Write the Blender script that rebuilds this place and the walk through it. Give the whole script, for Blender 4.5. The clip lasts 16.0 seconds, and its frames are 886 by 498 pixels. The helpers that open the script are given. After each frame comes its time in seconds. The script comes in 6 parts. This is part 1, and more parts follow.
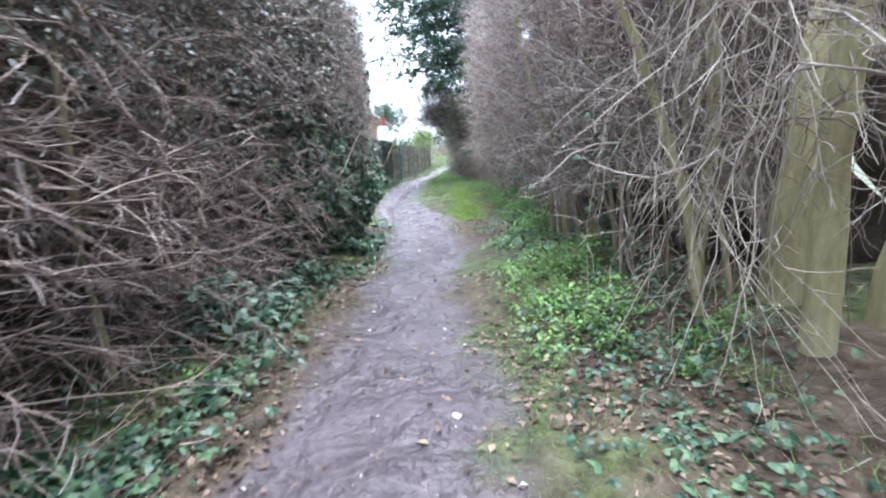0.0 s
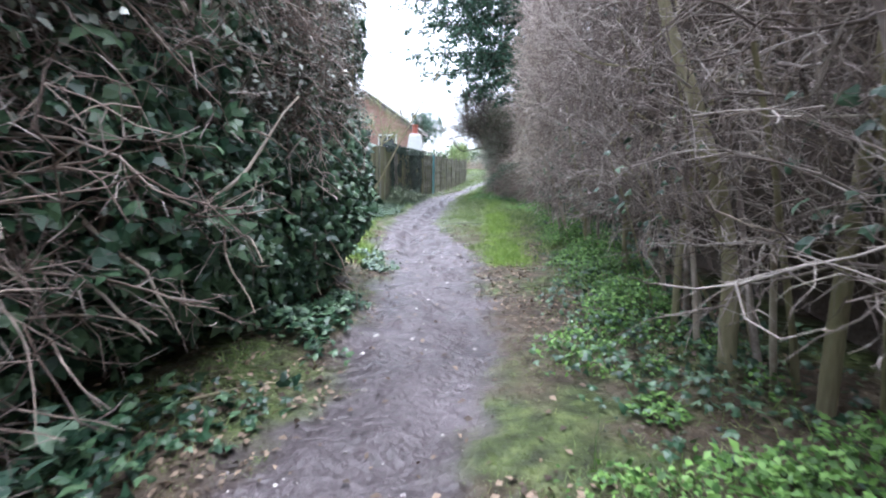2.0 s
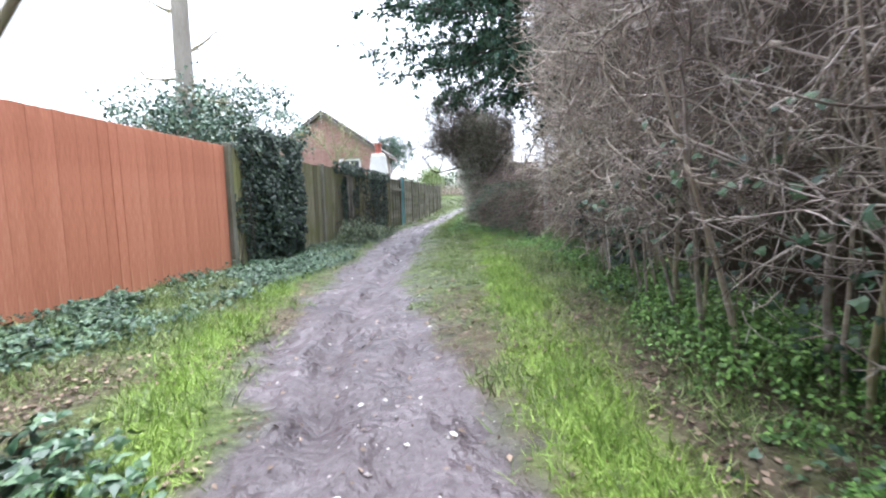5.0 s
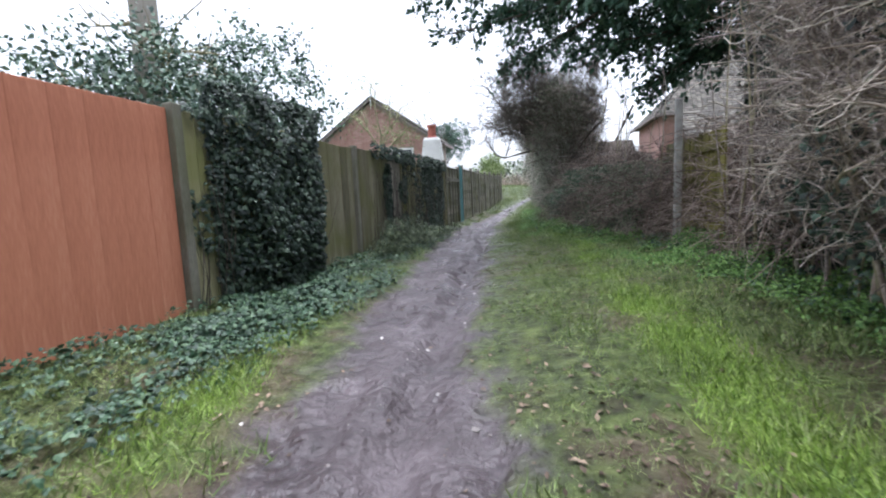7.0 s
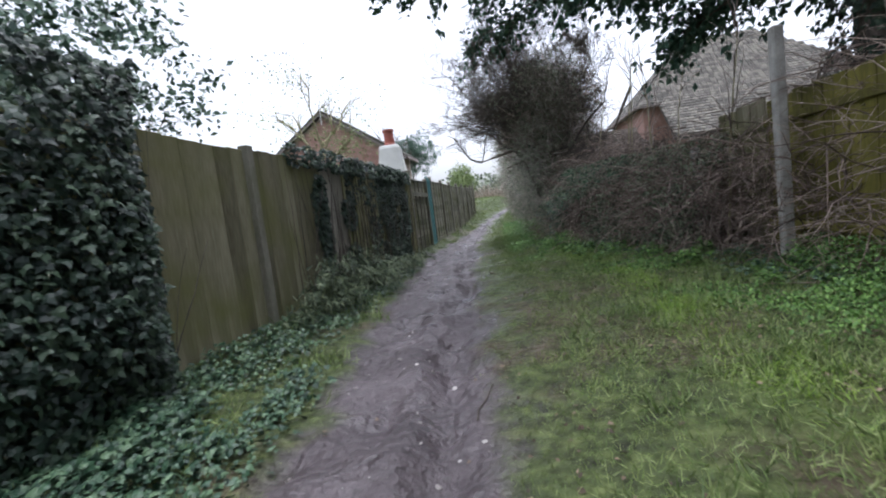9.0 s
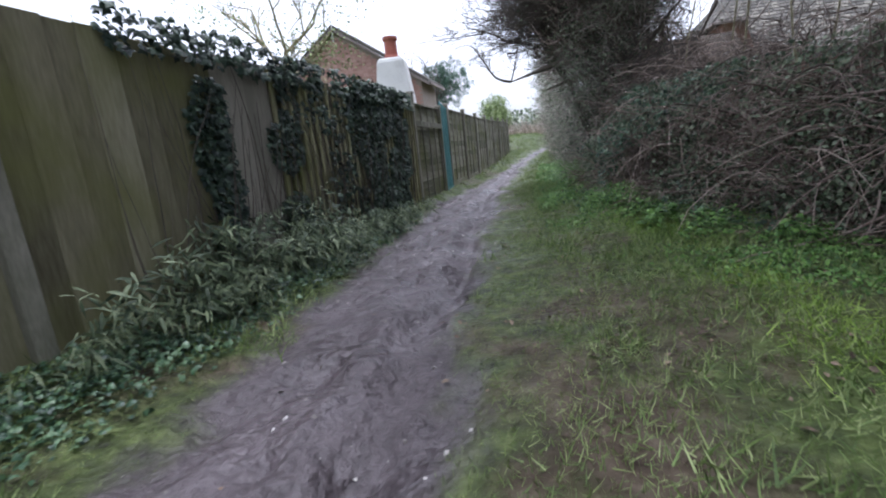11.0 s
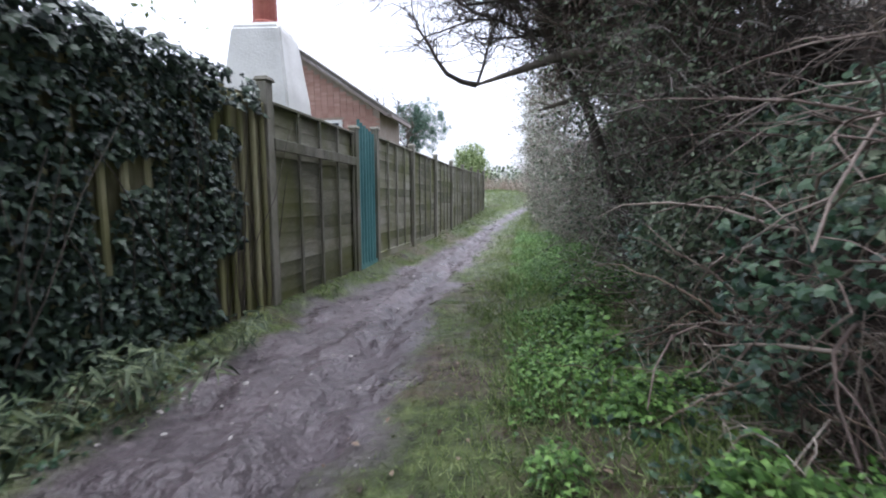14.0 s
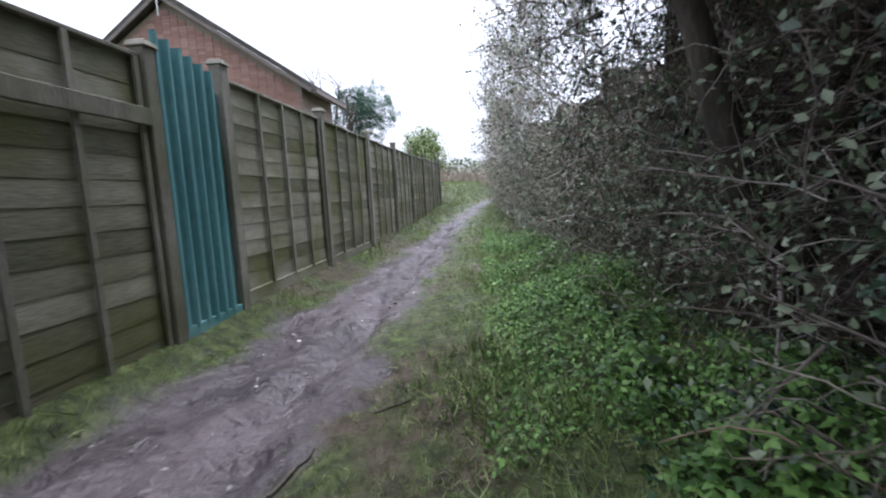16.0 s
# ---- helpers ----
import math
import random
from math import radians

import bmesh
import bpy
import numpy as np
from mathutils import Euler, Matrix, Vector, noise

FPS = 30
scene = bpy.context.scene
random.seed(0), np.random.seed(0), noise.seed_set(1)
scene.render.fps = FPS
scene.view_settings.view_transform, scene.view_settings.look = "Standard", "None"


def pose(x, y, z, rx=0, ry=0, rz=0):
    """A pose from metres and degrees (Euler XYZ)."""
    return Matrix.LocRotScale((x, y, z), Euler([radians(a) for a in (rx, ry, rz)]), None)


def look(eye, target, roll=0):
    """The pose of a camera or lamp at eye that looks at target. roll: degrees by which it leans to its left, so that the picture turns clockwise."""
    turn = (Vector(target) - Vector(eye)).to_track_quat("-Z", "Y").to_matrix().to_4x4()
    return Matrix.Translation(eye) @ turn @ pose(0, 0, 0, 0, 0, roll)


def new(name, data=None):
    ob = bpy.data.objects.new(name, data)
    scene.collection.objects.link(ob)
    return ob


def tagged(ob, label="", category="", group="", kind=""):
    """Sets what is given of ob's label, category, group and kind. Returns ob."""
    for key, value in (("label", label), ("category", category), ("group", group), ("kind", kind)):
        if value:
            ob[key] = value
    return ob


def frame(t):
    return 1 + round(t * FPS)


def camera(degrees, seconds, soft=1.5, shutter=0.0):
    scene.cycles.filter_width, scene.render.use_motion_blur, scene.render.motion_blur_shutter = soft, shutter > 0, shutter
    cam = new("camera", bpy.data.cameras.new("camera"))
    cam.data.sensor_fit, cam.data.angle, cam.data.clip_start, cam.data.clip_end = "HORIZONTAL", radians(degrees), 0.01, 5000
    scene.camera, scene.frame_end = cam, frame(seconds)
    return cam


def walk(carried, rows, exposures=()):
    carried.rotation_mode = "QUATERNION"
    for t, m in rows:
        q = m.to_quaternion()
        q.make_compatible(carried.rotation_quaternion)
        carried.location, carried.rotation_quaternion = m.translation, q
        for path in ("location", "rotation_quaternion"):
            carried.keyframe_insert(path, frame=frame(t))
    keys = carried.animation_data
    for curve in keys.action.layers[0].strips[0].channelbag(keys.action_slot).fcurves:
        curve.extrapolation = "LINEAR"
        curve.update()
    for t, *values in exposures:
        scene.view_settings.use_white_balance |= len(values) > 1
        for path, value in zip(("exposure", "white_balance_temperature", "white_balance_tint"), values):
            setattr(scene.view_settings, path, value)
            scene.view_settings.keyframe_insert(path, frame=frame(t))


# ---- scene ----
cam = camera(89.40, 16.0, soft=2.0, shutter=0.2)
PATH = [
    (0.0, (0.000, -0.000, 1.000), (-0.180, 1.953, 0.611), -3.26),
    (0.5, (-0.038, 0.600, 0.991), (-0.080, 2.554, 0.567), -9.37),
    (1.0, (-0.075, 1.206, 0.984), (-0.165, 3.153, 0.535), -4.34),
    (1.5, (-0.115, 1.815, 0.966), (-0.237, 3.776, 0.589), -4.18),
    (2.0, (-0.148, 2.456, 0.982), (-0.460, 4.405, 0.657), 0.91),
    (2.5, (-0.235, 3.043, 0.943), (-0.486, 4.997, 0.596), -2.59),
    (3.0, (-0.293, 3.679, 0.965), (-0.679, 5.617, 0.656), -0.06),
    (3.5, (-0.388, 4.285, 0.974), (-0.708, 6.239, 0.691), -1.22),
    (4.0, (-0.482, 4.926, 0.965), (-0.755, 6.888, 0.685), -1.11),
    (4.5, (-0.581, 5.553, 0.990), (-0.808, 7.527, 0.760), 1.29),
    (5.0, (-0.681, 6.160, 0.968), (-0.888, 8.139, 0.760), -1.32),
    (7.5, (-1.447, 9.528, 1.014), (-1.920, 11.453, 0.749), -2.50),
    (8, (-1.566, 10.181, 0.994), (-1.912, 12.127, 0.690), -3.92),
    (8.5, (-1.695, 10.853, 0.990), (-2.068, 12.807, 0.787), -4.59),
    (9, (-1.805, 11.508, 1.013), (-2.141, 13.472, 0.842), -7.27),
    (11.5, (-1.727, 14.551, 0.930), (-2.278, 16.419, 0.476), -4.92),
    (12.0, (-1.745, 15.293, 0.974), (-2.224, 17.214, 0.689), -0.42),
    (12.5, (-1.773, 16.013, 0.983), (-2.199, 17.954, 0.762), -2.64),
    (13.0, (-1.810, 16.753, 0.996), (-2.232, 18.695, 0.770), -0.19),
    (13.5, (-1.871, 17.491, 0.984), (-2.260, 19.433, 0.710), -1.25),
    (14.0, (-1.923, 18.246, 1.002), (-2.318, 20.194, 0.783), -0.12),
    (14.5, (-1.991, 18.933, 0.987), (-2.344, 20.882, 0.709), -2.13),
    (15.0, (-2.065, 19.699, 1.006), (-2.440, 21.647, 0.756), -3.52),
    (15.5, (-2.117, 20.389, 1.005), (-2.384, 22.356, 0.764), -2.08),
    (16.0, (-2.122, 21.096, 0.946), (-2.354, 23.067, 0.702), -2.84),
]
EXPOSURES = [(t, stops, kelvin, 14 if t < 10 else 16) for t, stops, kelvin in ((0.0, 2.4, 5500), (2.5, 2.12, 5650), (5.0, 2.15, 5850), (7.5, 1.27, 5850), (9.0, 1.1, 5900), (11.5, 1.35, 5700), (12.5, 1.5, 5800), (14.5, 1.38, 5800), (16.0, 1.28, 5800))]
walk(cam, [(t, look(eye, target, roll)) for t, eye, target, roll in PATH], EXPOSURES)

# ---- overcast sky and a wide, weak sun ----
SUN_UP, SUN_ROUND = radians(80), radians(6)
world = bpy.data.worlds.new("overcast_sky")
scene.world = world
world.use_nodes = True
wn, wl = world.node_tree.nodes, world.node_tree.links
sky = wn.new("ShaderNodeTexSky")
sky.sky_type, sky.sun_disc = "NISHITA", False
sky.sun_elevation, sky.sun_rotation = SUN_UP, SUN_ROUND
sky.air_density, sky.dust_density, sky.ozone_density = 1.0, 4.0, 1.0
pale = wn.new("ShaderNodeHueSaturation")
pale.inputs["Saturation"].default_value = 0.22
wl.new(sky.outputs[0], pale.inputs["Color"])
wl.new(pale.outputs[0], wn["Background"].inputs["Color"])
wn["Background"].inputs["Strength"].default_value = 0.15

sun = new("sun", bpy.data.lights.new("sun", "SUN"))
sun.data.energy, sun.data.angle, sun.data.color = 1.3, radians(60), (1.0, 0.99, 0.97)
sun.matrix_world = look((0, 0, 0), (-math.sin(SUN_ROUND) * math.cos(SUN_UP), -math.cos(SUN_ROUND) * math.cos(SUN_UP), -math.sin(SUN_UP)))

# ---- materials ----
def material(name, colours, scale=6.0, fine=60.0, rough=0.8, bump=0.3, bump_size=0.01, vary="", stretch=(1, 1, 1), spec=0.4, metal=0.0, moss=None, swing=0.4):
    """Noise between the colours at two scales, with relief. vary: 'object' or 'island' shifts the tone piece by piece."""
    m = bpy.data.materials.new(name)
    m.use_nodes = True
    n, k = m.node_tree.nodes, m.node_tree.links
    b = n["Principled BSDF"]
    place, turn = n.new("ShaderNodeTexCoord"), n.new("ShaderNodeMapping")
    turn.inputs["Scale"].default_value = stretch
    k.new(place.outputs["Object"], turn.inputs["Vector"])
    big, small = n.new("ShaderNodeTexNoise"), n.new("ShaderNodeTexNoise")
    for tex, s, d in ((big, scale, 4.0), (small, fine, 6.0)):
        tex.inputs["Scale"].default_value, tex.inputs["Detail"].default_value = s, d
        k.new(turn.outputs[0], tex.inputs["Vector"])
    mix = n.new("ShaderNodeMath")
    mix.operation = "MULTIPLY_ADD"
    mix.inputs[1].default_value = 0.45
    k.new(small.outputs["Fac"], mix.inputs[0])
    half = n.new("ShaderNodeMath")
    half.operation = "MULTIPLY_ADD"
    half.inputs[1].default_value, half.inputs[2].default_value = 0.9, -0.18
    k.new(big.outputs["Fac"], half.inputs[0])
    k.new(half.outputs[0], mix.inputs[2])
    tone = mix.outputs[0]
    if vary:
        if vary == "object":
            r = n.new("ShaderNodeObjectInfo").outputs["Random"]
        else:
            r = n.new("ShaderNodeNewGeometry").outputs["Random Per Island"]
        add = n.new("ShaderNodeMath")
        add.operation = "MULTIPLY_ADD"
        add.inputs[1].default_value = 0.8 if vary == "island" else swing
        k.new(r, add.inputs[0])
        less = n.new("ShaderNodeMath")
        less.operation = "SUBTRACT"
        less.inputs[1].default_value = 0.4 if vary == "island" else swing / 2
        k.new(tone, less.inputs[0])
        k.new(less.outputs[0], add.inputs[2])
        tone = add.outputs[0]
    ramp = n.new("ShaderNodeValToRGB")
    e = ramp.color_ramp.elements
    while len(e) < len(colours):
        e.new(0.5)
    for i, c in enumerate(colours):
        e[i].position = 0.2 + 0.6 * i / max(1, len(colours) - 1)
        e[i].color = (*c, 1)
    k.new(tone, ramp.inputs["Fac"])
    colour = ramp.outputs[0]
    if moss:
        # algae in soft upright patches
        patch, cut, over = n.new("ShaderNodeTexNoise"), n.new("ShaderNodeMapRange"), n.new("ShaderNodeMix")
        patch.inputs["Scale"].default_value, patch.inputs["Detail"].default_value = 1.7, 5.0
        k.new(n.new("ShaderNodeNewGeometry").outputs["Position"], patch.inputs["Vector"])
        k.new(patch.outputs["Fac"], cut.inputs["Value"])
        for i, value in ((1, 0.42), (2, 0.68), (3, 0.0), (4, 0.75)):
            cut.inputs[i].default_value = value
        over.data_type = "RGBA"
        over.inputs[7].default_value = (*moss, 1)
        k.new(cut.outputs[0], over.inputs["Factor"])
        k.new(colour, over.inputs[6])
        colour = over.outputs[2]
    k.new(colour, b.inputs["Base Color"])
    b.inputs["Roughness"].default_value, b.inputs["Metallic"].default_value = rough, metal
    b.inputs["Specular IOR Level"].default_value = spec
    if bump:
        h = n.new("ShaderNodeBump")
        h.inputs["Strength"].default_value, h.inputs["Distance"].default_value = bump, bump_size
        k.new(small.outputs["Fac"], h.inputs["Height"])
        k.new(h.outputs[0], b.inputs["Normal"])
    return m


M_TWIG = material("grey_brown_twig", [(0.13, 0.102, 0.088), (0.28, 0.232, 0.205), (0.52, 0.46, 0.415)], 9, 50, 0.85, 0, vary="island")
M_PALE = material("pale_dry_stem", [(0.21, 0.17, 0.13), (0.36, 0.30, 0.24), (0.55, 0.48, 0.40)], 9, 50, 0.8, 0, vary="island")
M_BRAMBLE = material("reddish_bramble_cane", [(0.10, 0.072, 0.058), (0.215, 0.16, 0.132), (0.42, 0.34, 0.285)], 9, 50, 0.75, 0, vary="island")
M_BARK = material("mossy_bark", [(0.16, 0.14, 0.08), (0.32, 0.29, 0.175), (0.48, 0.44, 0.29)], 7, 45, 0.9, 0.7, 0.02, stretch=(1, 1, 0.25))
M_MOSSBARK = material("moss_covered_bark", [(0.22, 0.20, 0.10), (0.40, 0.37, 0.20), (0.55, 0.51, 0.32)], 6, 40, 0.9, 0.7, 0.02, stretch=(1, 1, 0.3))
M_BLEACHED = material("bleached_dry_stem", [(0.27, 0.235, 0.18), (0.42, 0.375, 0.30), (0.58, 0.53, 0.45)], 9, 50, 0.8, 0, vary="island")
M_BOUGH = material("lichened_bough", [(0.06, 0.052, 0.042), (0.14, 0.12, 0.095), (0.26, 0.23, 0.18)], 7, 45, 0.9, 0.7, 0.02, stretch=(1, 1, 0.25))
M_DARKBARK = material("dark_bark", [(0.045, 0.039, 0.033), (0.10, 0.085, 0.07), (0.18, 0.155, 0.13)], 7, 45, 0.9, 0.7, 0.02, stretch=(1, 1, 0.25))
# dark brown puts the shade inside the hedges into their core's colour
M_SHADECORE = material("hedge_shade_core", [(0.05, 0.04, 0.032), (0.10, 0.08, 0.064), (0.16, 0.13, 0.105)], 5, 40, 0.95, 0.6, 0.03)
M_IVY = material("ivy_leaf", [(0.016, 0.045, 0.024), (0.038, 0.092, 0.044), (0.105, 0.18, 0.09)], 5, 60, 0.42, 0, vary="island", spec=0.5)
M_IVY_MID = material("dull_ivy_leaf", [(0.016, 0.042, 0.024), (0.034, 0.082, 0.042), (0.09, 0.155, 0.08)], 5, 60, 0.5, 0, vary="island", spec=0.4)
M_IVY_DARK = material("dark_ivy_leaf", [(0.008, 0.020, 0.014), (0.018, 0.040, 0.024), (0.048, 0.080, 0.045)], 5, 60, 0.55, 0, vary="island", spec=0.4)
M_WEED = material("fresh_weed_leaf", [(0.045, 0.105, 0.022), (0.105, 0.22, 0.045), (0.20, 0.36, 0.085)], 4, 60, 0.55, 0, vary="island")
M_GRASS = material("grass_blade", [(0.072, 0.118, 0.030), (0.150, 0.225, 0.060), (0.29, 0.35, 0.14)], 3, 60, 0.6, 0, vary="island")
M_FRESH = material("fresh_grass_blade", [(0.10, 0.17, 0.02), (0.19, 0.32, 0.045), (0.33, 0.46, 0.10)], 3, 60, 0.6, 0, vary="island")
M_PRIVET = material("privet_leaf", [(0.06, 0.09, 0.05), (0.15, 0.20, 0.11), (0.32, 0.37, 0.24)], 4, 60, 0.45, 0, vary="island", spec=0.5)
M_GREYLEAF = material("grey_green_leaf", [(0.10, 0.11, 0.085), (0.23, 0.25, 0.20), (0.44, 0.47, 0.40)], 4, 60, 0.4, 0, vary="island", spec=0.5)
M_LAUREL = material("laurel_leaf", [(0.034, 0.072, 0.05), (0.085, 0.155, 0.105), (0.22, 0.31, 0.215)], 4, 60, 0.35, 0, vary="island", spec=0.5)
M_CONIFER = material("conifer_spray", [(0.02, 0.055, 0.035), (0.045, 0.11, 0.07), (0.10, 0.18, 0.115)], 4, 60, 0.6, 0, vary="island")
M_BAMBOO = material("bamboo_leaf", [(0.016, 0.032, 0.012), (0.040, 0.066, 0.025), (0.135, 0.17, 0.088)], 4, 60, 0.65, 0, vary="island")
M_PALELEAF = material("budding_leaf", [(0.11, 0.17, 0.05), (0.22, 0.31, 0.10), (0.36, 0.44, 0.19)], 4, 60, 0.6, 0, vary="island")
M_LITTER = material("fallen_leaf", [(0.05, 0.034, 0.024), (0.13, 0.092, 0.065), (0.29, 0.215, 0.155)], 8, 60, 0.75, 0, vary="island")
M_CHIP = material("pale_stone", [(0.20, 0.18, 0.17), (0.36, 0.335, 0.32), (0.60, 0.57, 0.54)], 8, 60, 0.7, 0.3, vary="island")
M_FENCE = material("green_weathered_board", [(0.08, 0.073, 0.042), (0.19, 0.175, 0.11), (0.33, 0.31, 0.215)], 2.2, 30, 0.85, 0.5, 0.006, "object", (2, 2, 0.3), moss=(0.14, 0.145, 0.04))
M_LAP = material("grey_weathered_lap_board", [(0.075, 0.077, 0.046), (0.19, 0.185, 0.135), (0.35, 0.34, 0.275)], 2.0, 30, 0.85, 0.5, 0.006, "object", (3, 0.4, 3), moss=(0.115, 0.125, 0.03))
M_POST = material("weathered_post", [(0.10, 0.094, 0.073), (0.22, 0.21, 0.17), (0.36, 0.34, 0.29)], 3, 40, 0.85, 0.5, 0.006, "object", (2, 2, 0.5), moss=(0.10, 0.11, 0.05))
M_PALEBOARD = material("bleached_board", [(0.19, 0.175, 0.14), (0.31, 0.285, 0.24), (0.42, 0.39, 0.34)], 2, 30, 0.85, 0.5, 0.006, "object", (2, 2, 0.4))
M_SLAT = material("pale_mossy_slat", [(0.17, 0.16, 0.085), (0.31, 0.29, 0.165), (0.45, 0.43, 0.29)], 2, 30, 0.85, 0.5, 0.006, "object", (3, 3, 0.4), moss=(0.19, 0.20, 0.06))
M_ORANGE = material("orange_stained_board", [(0.40, 0.145, 0.08), (0.55, 0.22, 0.13), (0.66, 0.33, 0.215)], 2.4, 30, 0.7, 0.4, 0.005, "object", (2.5, 2.5, 0.4), swing=0.12)
M_TEAL = material("teal_painted_sheet", [(0.07, 0.19, 0.20), (0.115, 0.29, 0.30), (0.20, 0.38, 0.39)], 3, 40, 0.5, 0.15, 0.003, stretch=(1, 1, 0.4))
M_MOSSY = material("mossy_yellow_board", [(0.07, 0.065, 0.015), (0.17, 0.155, 0.03), (0.27, 0.24, 0.07)], 2, 30, 0.9, 0.4, 0.006, "object", (2, 2, 0.4))
M_CONCRETE = material("lichened_concrete", [(0.20, 0.19, 0.17), (0.36, 0.35, 0.32), (0.5, 0.49, 0.45)], 8, 60, 0.9, 0.4)
M_BRICK = material("red_brick", [(0.36, 0.20, 0.165), (0.47, 0.29, 0.245), (0.55, 0.37, 0.315)], 4, 60, 0.85, 0.4, 0.005, "object")
M_MORTAR = material("mortar", [(0.30, 0.24, 0.20), (0.42, 0.36, 0.31)], 6, 60, 0.9, 0.3)
M_TILE = material("brown_roof_tile", [(0.060, 0.055, 0.046), (0.105, 0.096, 0.082), (0.165, 0.152, 0.125)], 3, 40, 0.85, 0.4, 0.01, "island", swing=0.2)
M_WHITE = material("white_paint", [(0.66, 0.66, 0.64), (0.78, 0.78, 0.76)], 3, 40, 0.55, 0.15)
M_RENDER = material("white_render", [(0.60, 0.60, 0.57), (0.76, 0.76, 0.74), (0.82, 0.82, 0.80)], 4, 50, 0.85, 0.4)
M_POT = material("terracotta_pot", [(0.26, 0.07, 0.05), (0.38, 0.115, 0.085), (0.46, 0.17, 0.12)], 5, 50, 0.7, 0.2)
M_DARKWOOD = material("dark_bargeboard", [(0.16, 0.13, 0.115), (0.27, 0.23, 0.21)], 4, 40, 0.6, 0.2)


def glass():
    m = bpy.data.materials.new("window_glass")
    m.use_nodes = True
    b = m.node_tree.nodes["Principled BSDF"]
    b.inputs["Base Color"].default_value = (0.03, 0.035, 0.04, 1)
    b.inputs["Roughness"].default_value = 0.05
    return m


M_GLASS = glass()

# ---- building helpers ----
rng = np.random.default_rng(7)


def uni(a, b, *size):
    return rng.uniform(a, b, size if size else None)


def np_mesh(name, v, f, mat, flat=False):
    """A mesh from arrays of corners and of faces that all have as many corners."""
    v, f = np.asarray(v, np.float32).reshape(-1, 3), np.asarray(f, np.int32)
    me = bpy.data.meshes.new(name)
    me.vertices.add(len(v))
    me.vertices.foreach_set("co", v.ravel())
    me.loops.add(f.size)
    me.loops.foreach_set("vertex_index", f.ravel())
    me.polygons.add(len(f))
    me.polygons.foreach_set("loop_start", np.arange(0, f.size, f.shape[1], dtype=np.int32))
    me.update(calc_edges=True)
    me.materials.append(mat)
    if flat:
        me.shade_flat()
    return me


def thing(name, label, category, at=(0, 0, 0), group="", kind=""):
    ob = new(name)
    ob.location = at
    return tagged(ob, label, category, group, kind)


def under(name, me, parent=None, label="", kind="", at=(0, 0, 0), turn=(0, 0, 0)):
    ob = new(name, me)
    ob.parent = parent
    ob.location, ob.rotation_euler = at, turn
    return tagged(ob, label, kind=kind)


def part(name, bm, mat, parent, label="", at=(0, 0, 0), turn=(0, 0, 0)):
    me = bpy.data.meshes.new(name)
    bm.to_mesh(me)
    bm.free()
    me.materials.append(mat)
    return under(name, me, parent, label, at=at, turn=turn)


def box_mesh(name, sx, sy, sz, mat, bevel=0.004, warp=0.0, base=True):
    """A slightly worn box, x and y about its middle, standing on z = 0."""
    bm = bmesh.new()
    bmesh.ops.create_cube(bm, size=1)
    for v in bm.verts:
        v.co = Vector((v.co.x * sx, v.co.y * sy, (v.co.z + (0.5 if base else 0)) * sz))
        v.co += Vector((random.uniform(-warp, warp), random.uniform(-warp, warp), random.uniform(-warp, warp)))
    if bevel:
        bmesh.ops.bevel(bm, geom=bm.edges[:], offset=bevel, segments=1, affect="EDGES")
    me = bpy.data.meshes.new(name)
    bm.to_mesh(me)
    bm.free()
    me.materials.append(mat)
    return me


def tubes(p, r, sides=3):
    """Tubes along many lines of as many points: p (n, k, 3), r (n, k). Gives corners and four-cornered faces."""
    p, r = np.asarray(p, float), np.asarray(r, float)
    n, k, _ = p.shape
    d = np.gradient(p, axis=1)
    d /= np.linalg.norm(d, axis=2, keepdims=True) + 1e-9
    ref = np.where(np.abs(d[..., 2:3]) > 0.9, np.array([1.0, 0, 0]), np.array([0, 0, 1.0]))
    a = np.cross(d, ref)
    a /= np.linalg.norm(a, axis=2, keepdims=True) + 1e-9
    b = np.cross(d, a)
    w = np.arange(sides) * 2 * np.pi / sides
    v = p[:, :, None] + r[:, :, None, None] * (np.cos(w)[:, None] * a[:, :, None] + np.sin(w)[:, None] * b[:, :, None])
    i = np.arange(n)[:, None, None] * k * sides + np.arange(k - 1)[:, None] * sides
    s = np.arange(sides)
    s2 = (s + 1) % sides
    f = np.stack([i + s, i + s2, i + sides + s2, i + sides + s], -1)
    return v.reshape(-1, 3), f.reshape(-1, 4)


def sprigs(start, way, length, k=4, bend=0.25, sag=0.0):
    """Wandering lines from start along way: (n, k, 3)."""
    n = len(start)
    way = way / (np.linalg.norm(way, axis=1, keepdims=True) + 1e-9)
    step = way[:, None] * np.ones((1, k - 1, 1)) + np.cumsum(rng.normal(0, bend, (n, k - 1, 3)), axis=1)
    step[..., 2] -= sag * np.linspace(0, 1, k - 1)
    step *= (length / (k - 1))[:, None, None] / (np.linalg.norm(step, axis=2, keepdims=True) + 1e-9)
    return np.concatenate([start[:, None], start[:, None] + np.cumsum(step, axis=1)], axis=1)


def offshoots(lines, count, length, spread=0.8, k=3, bend=0.3, sag=0.0):
    """Smaller lines that leave larger ones."""
    i, j = rng.integers(0, len(lines), count), rng.integers(1, lines.shape[1], count)
    a, b = lines[i, j - 1], lines[i, j]
    d = b - a
    d /= np.linalg.norm(d, axis=1, keepdims=True) + 1e-9
    return sprigs(a + (b - a) * uni(0, 1, count, 1), d + rng.normal(0, spread, (count, 3)), uni(*length, count), k, bend, sag)


def taper(n, k, r0, r1, vary=0.4):
    return np.linspace(r0, r1, k)[None] * uni(1 - vary, 1 + vary, n, 1)


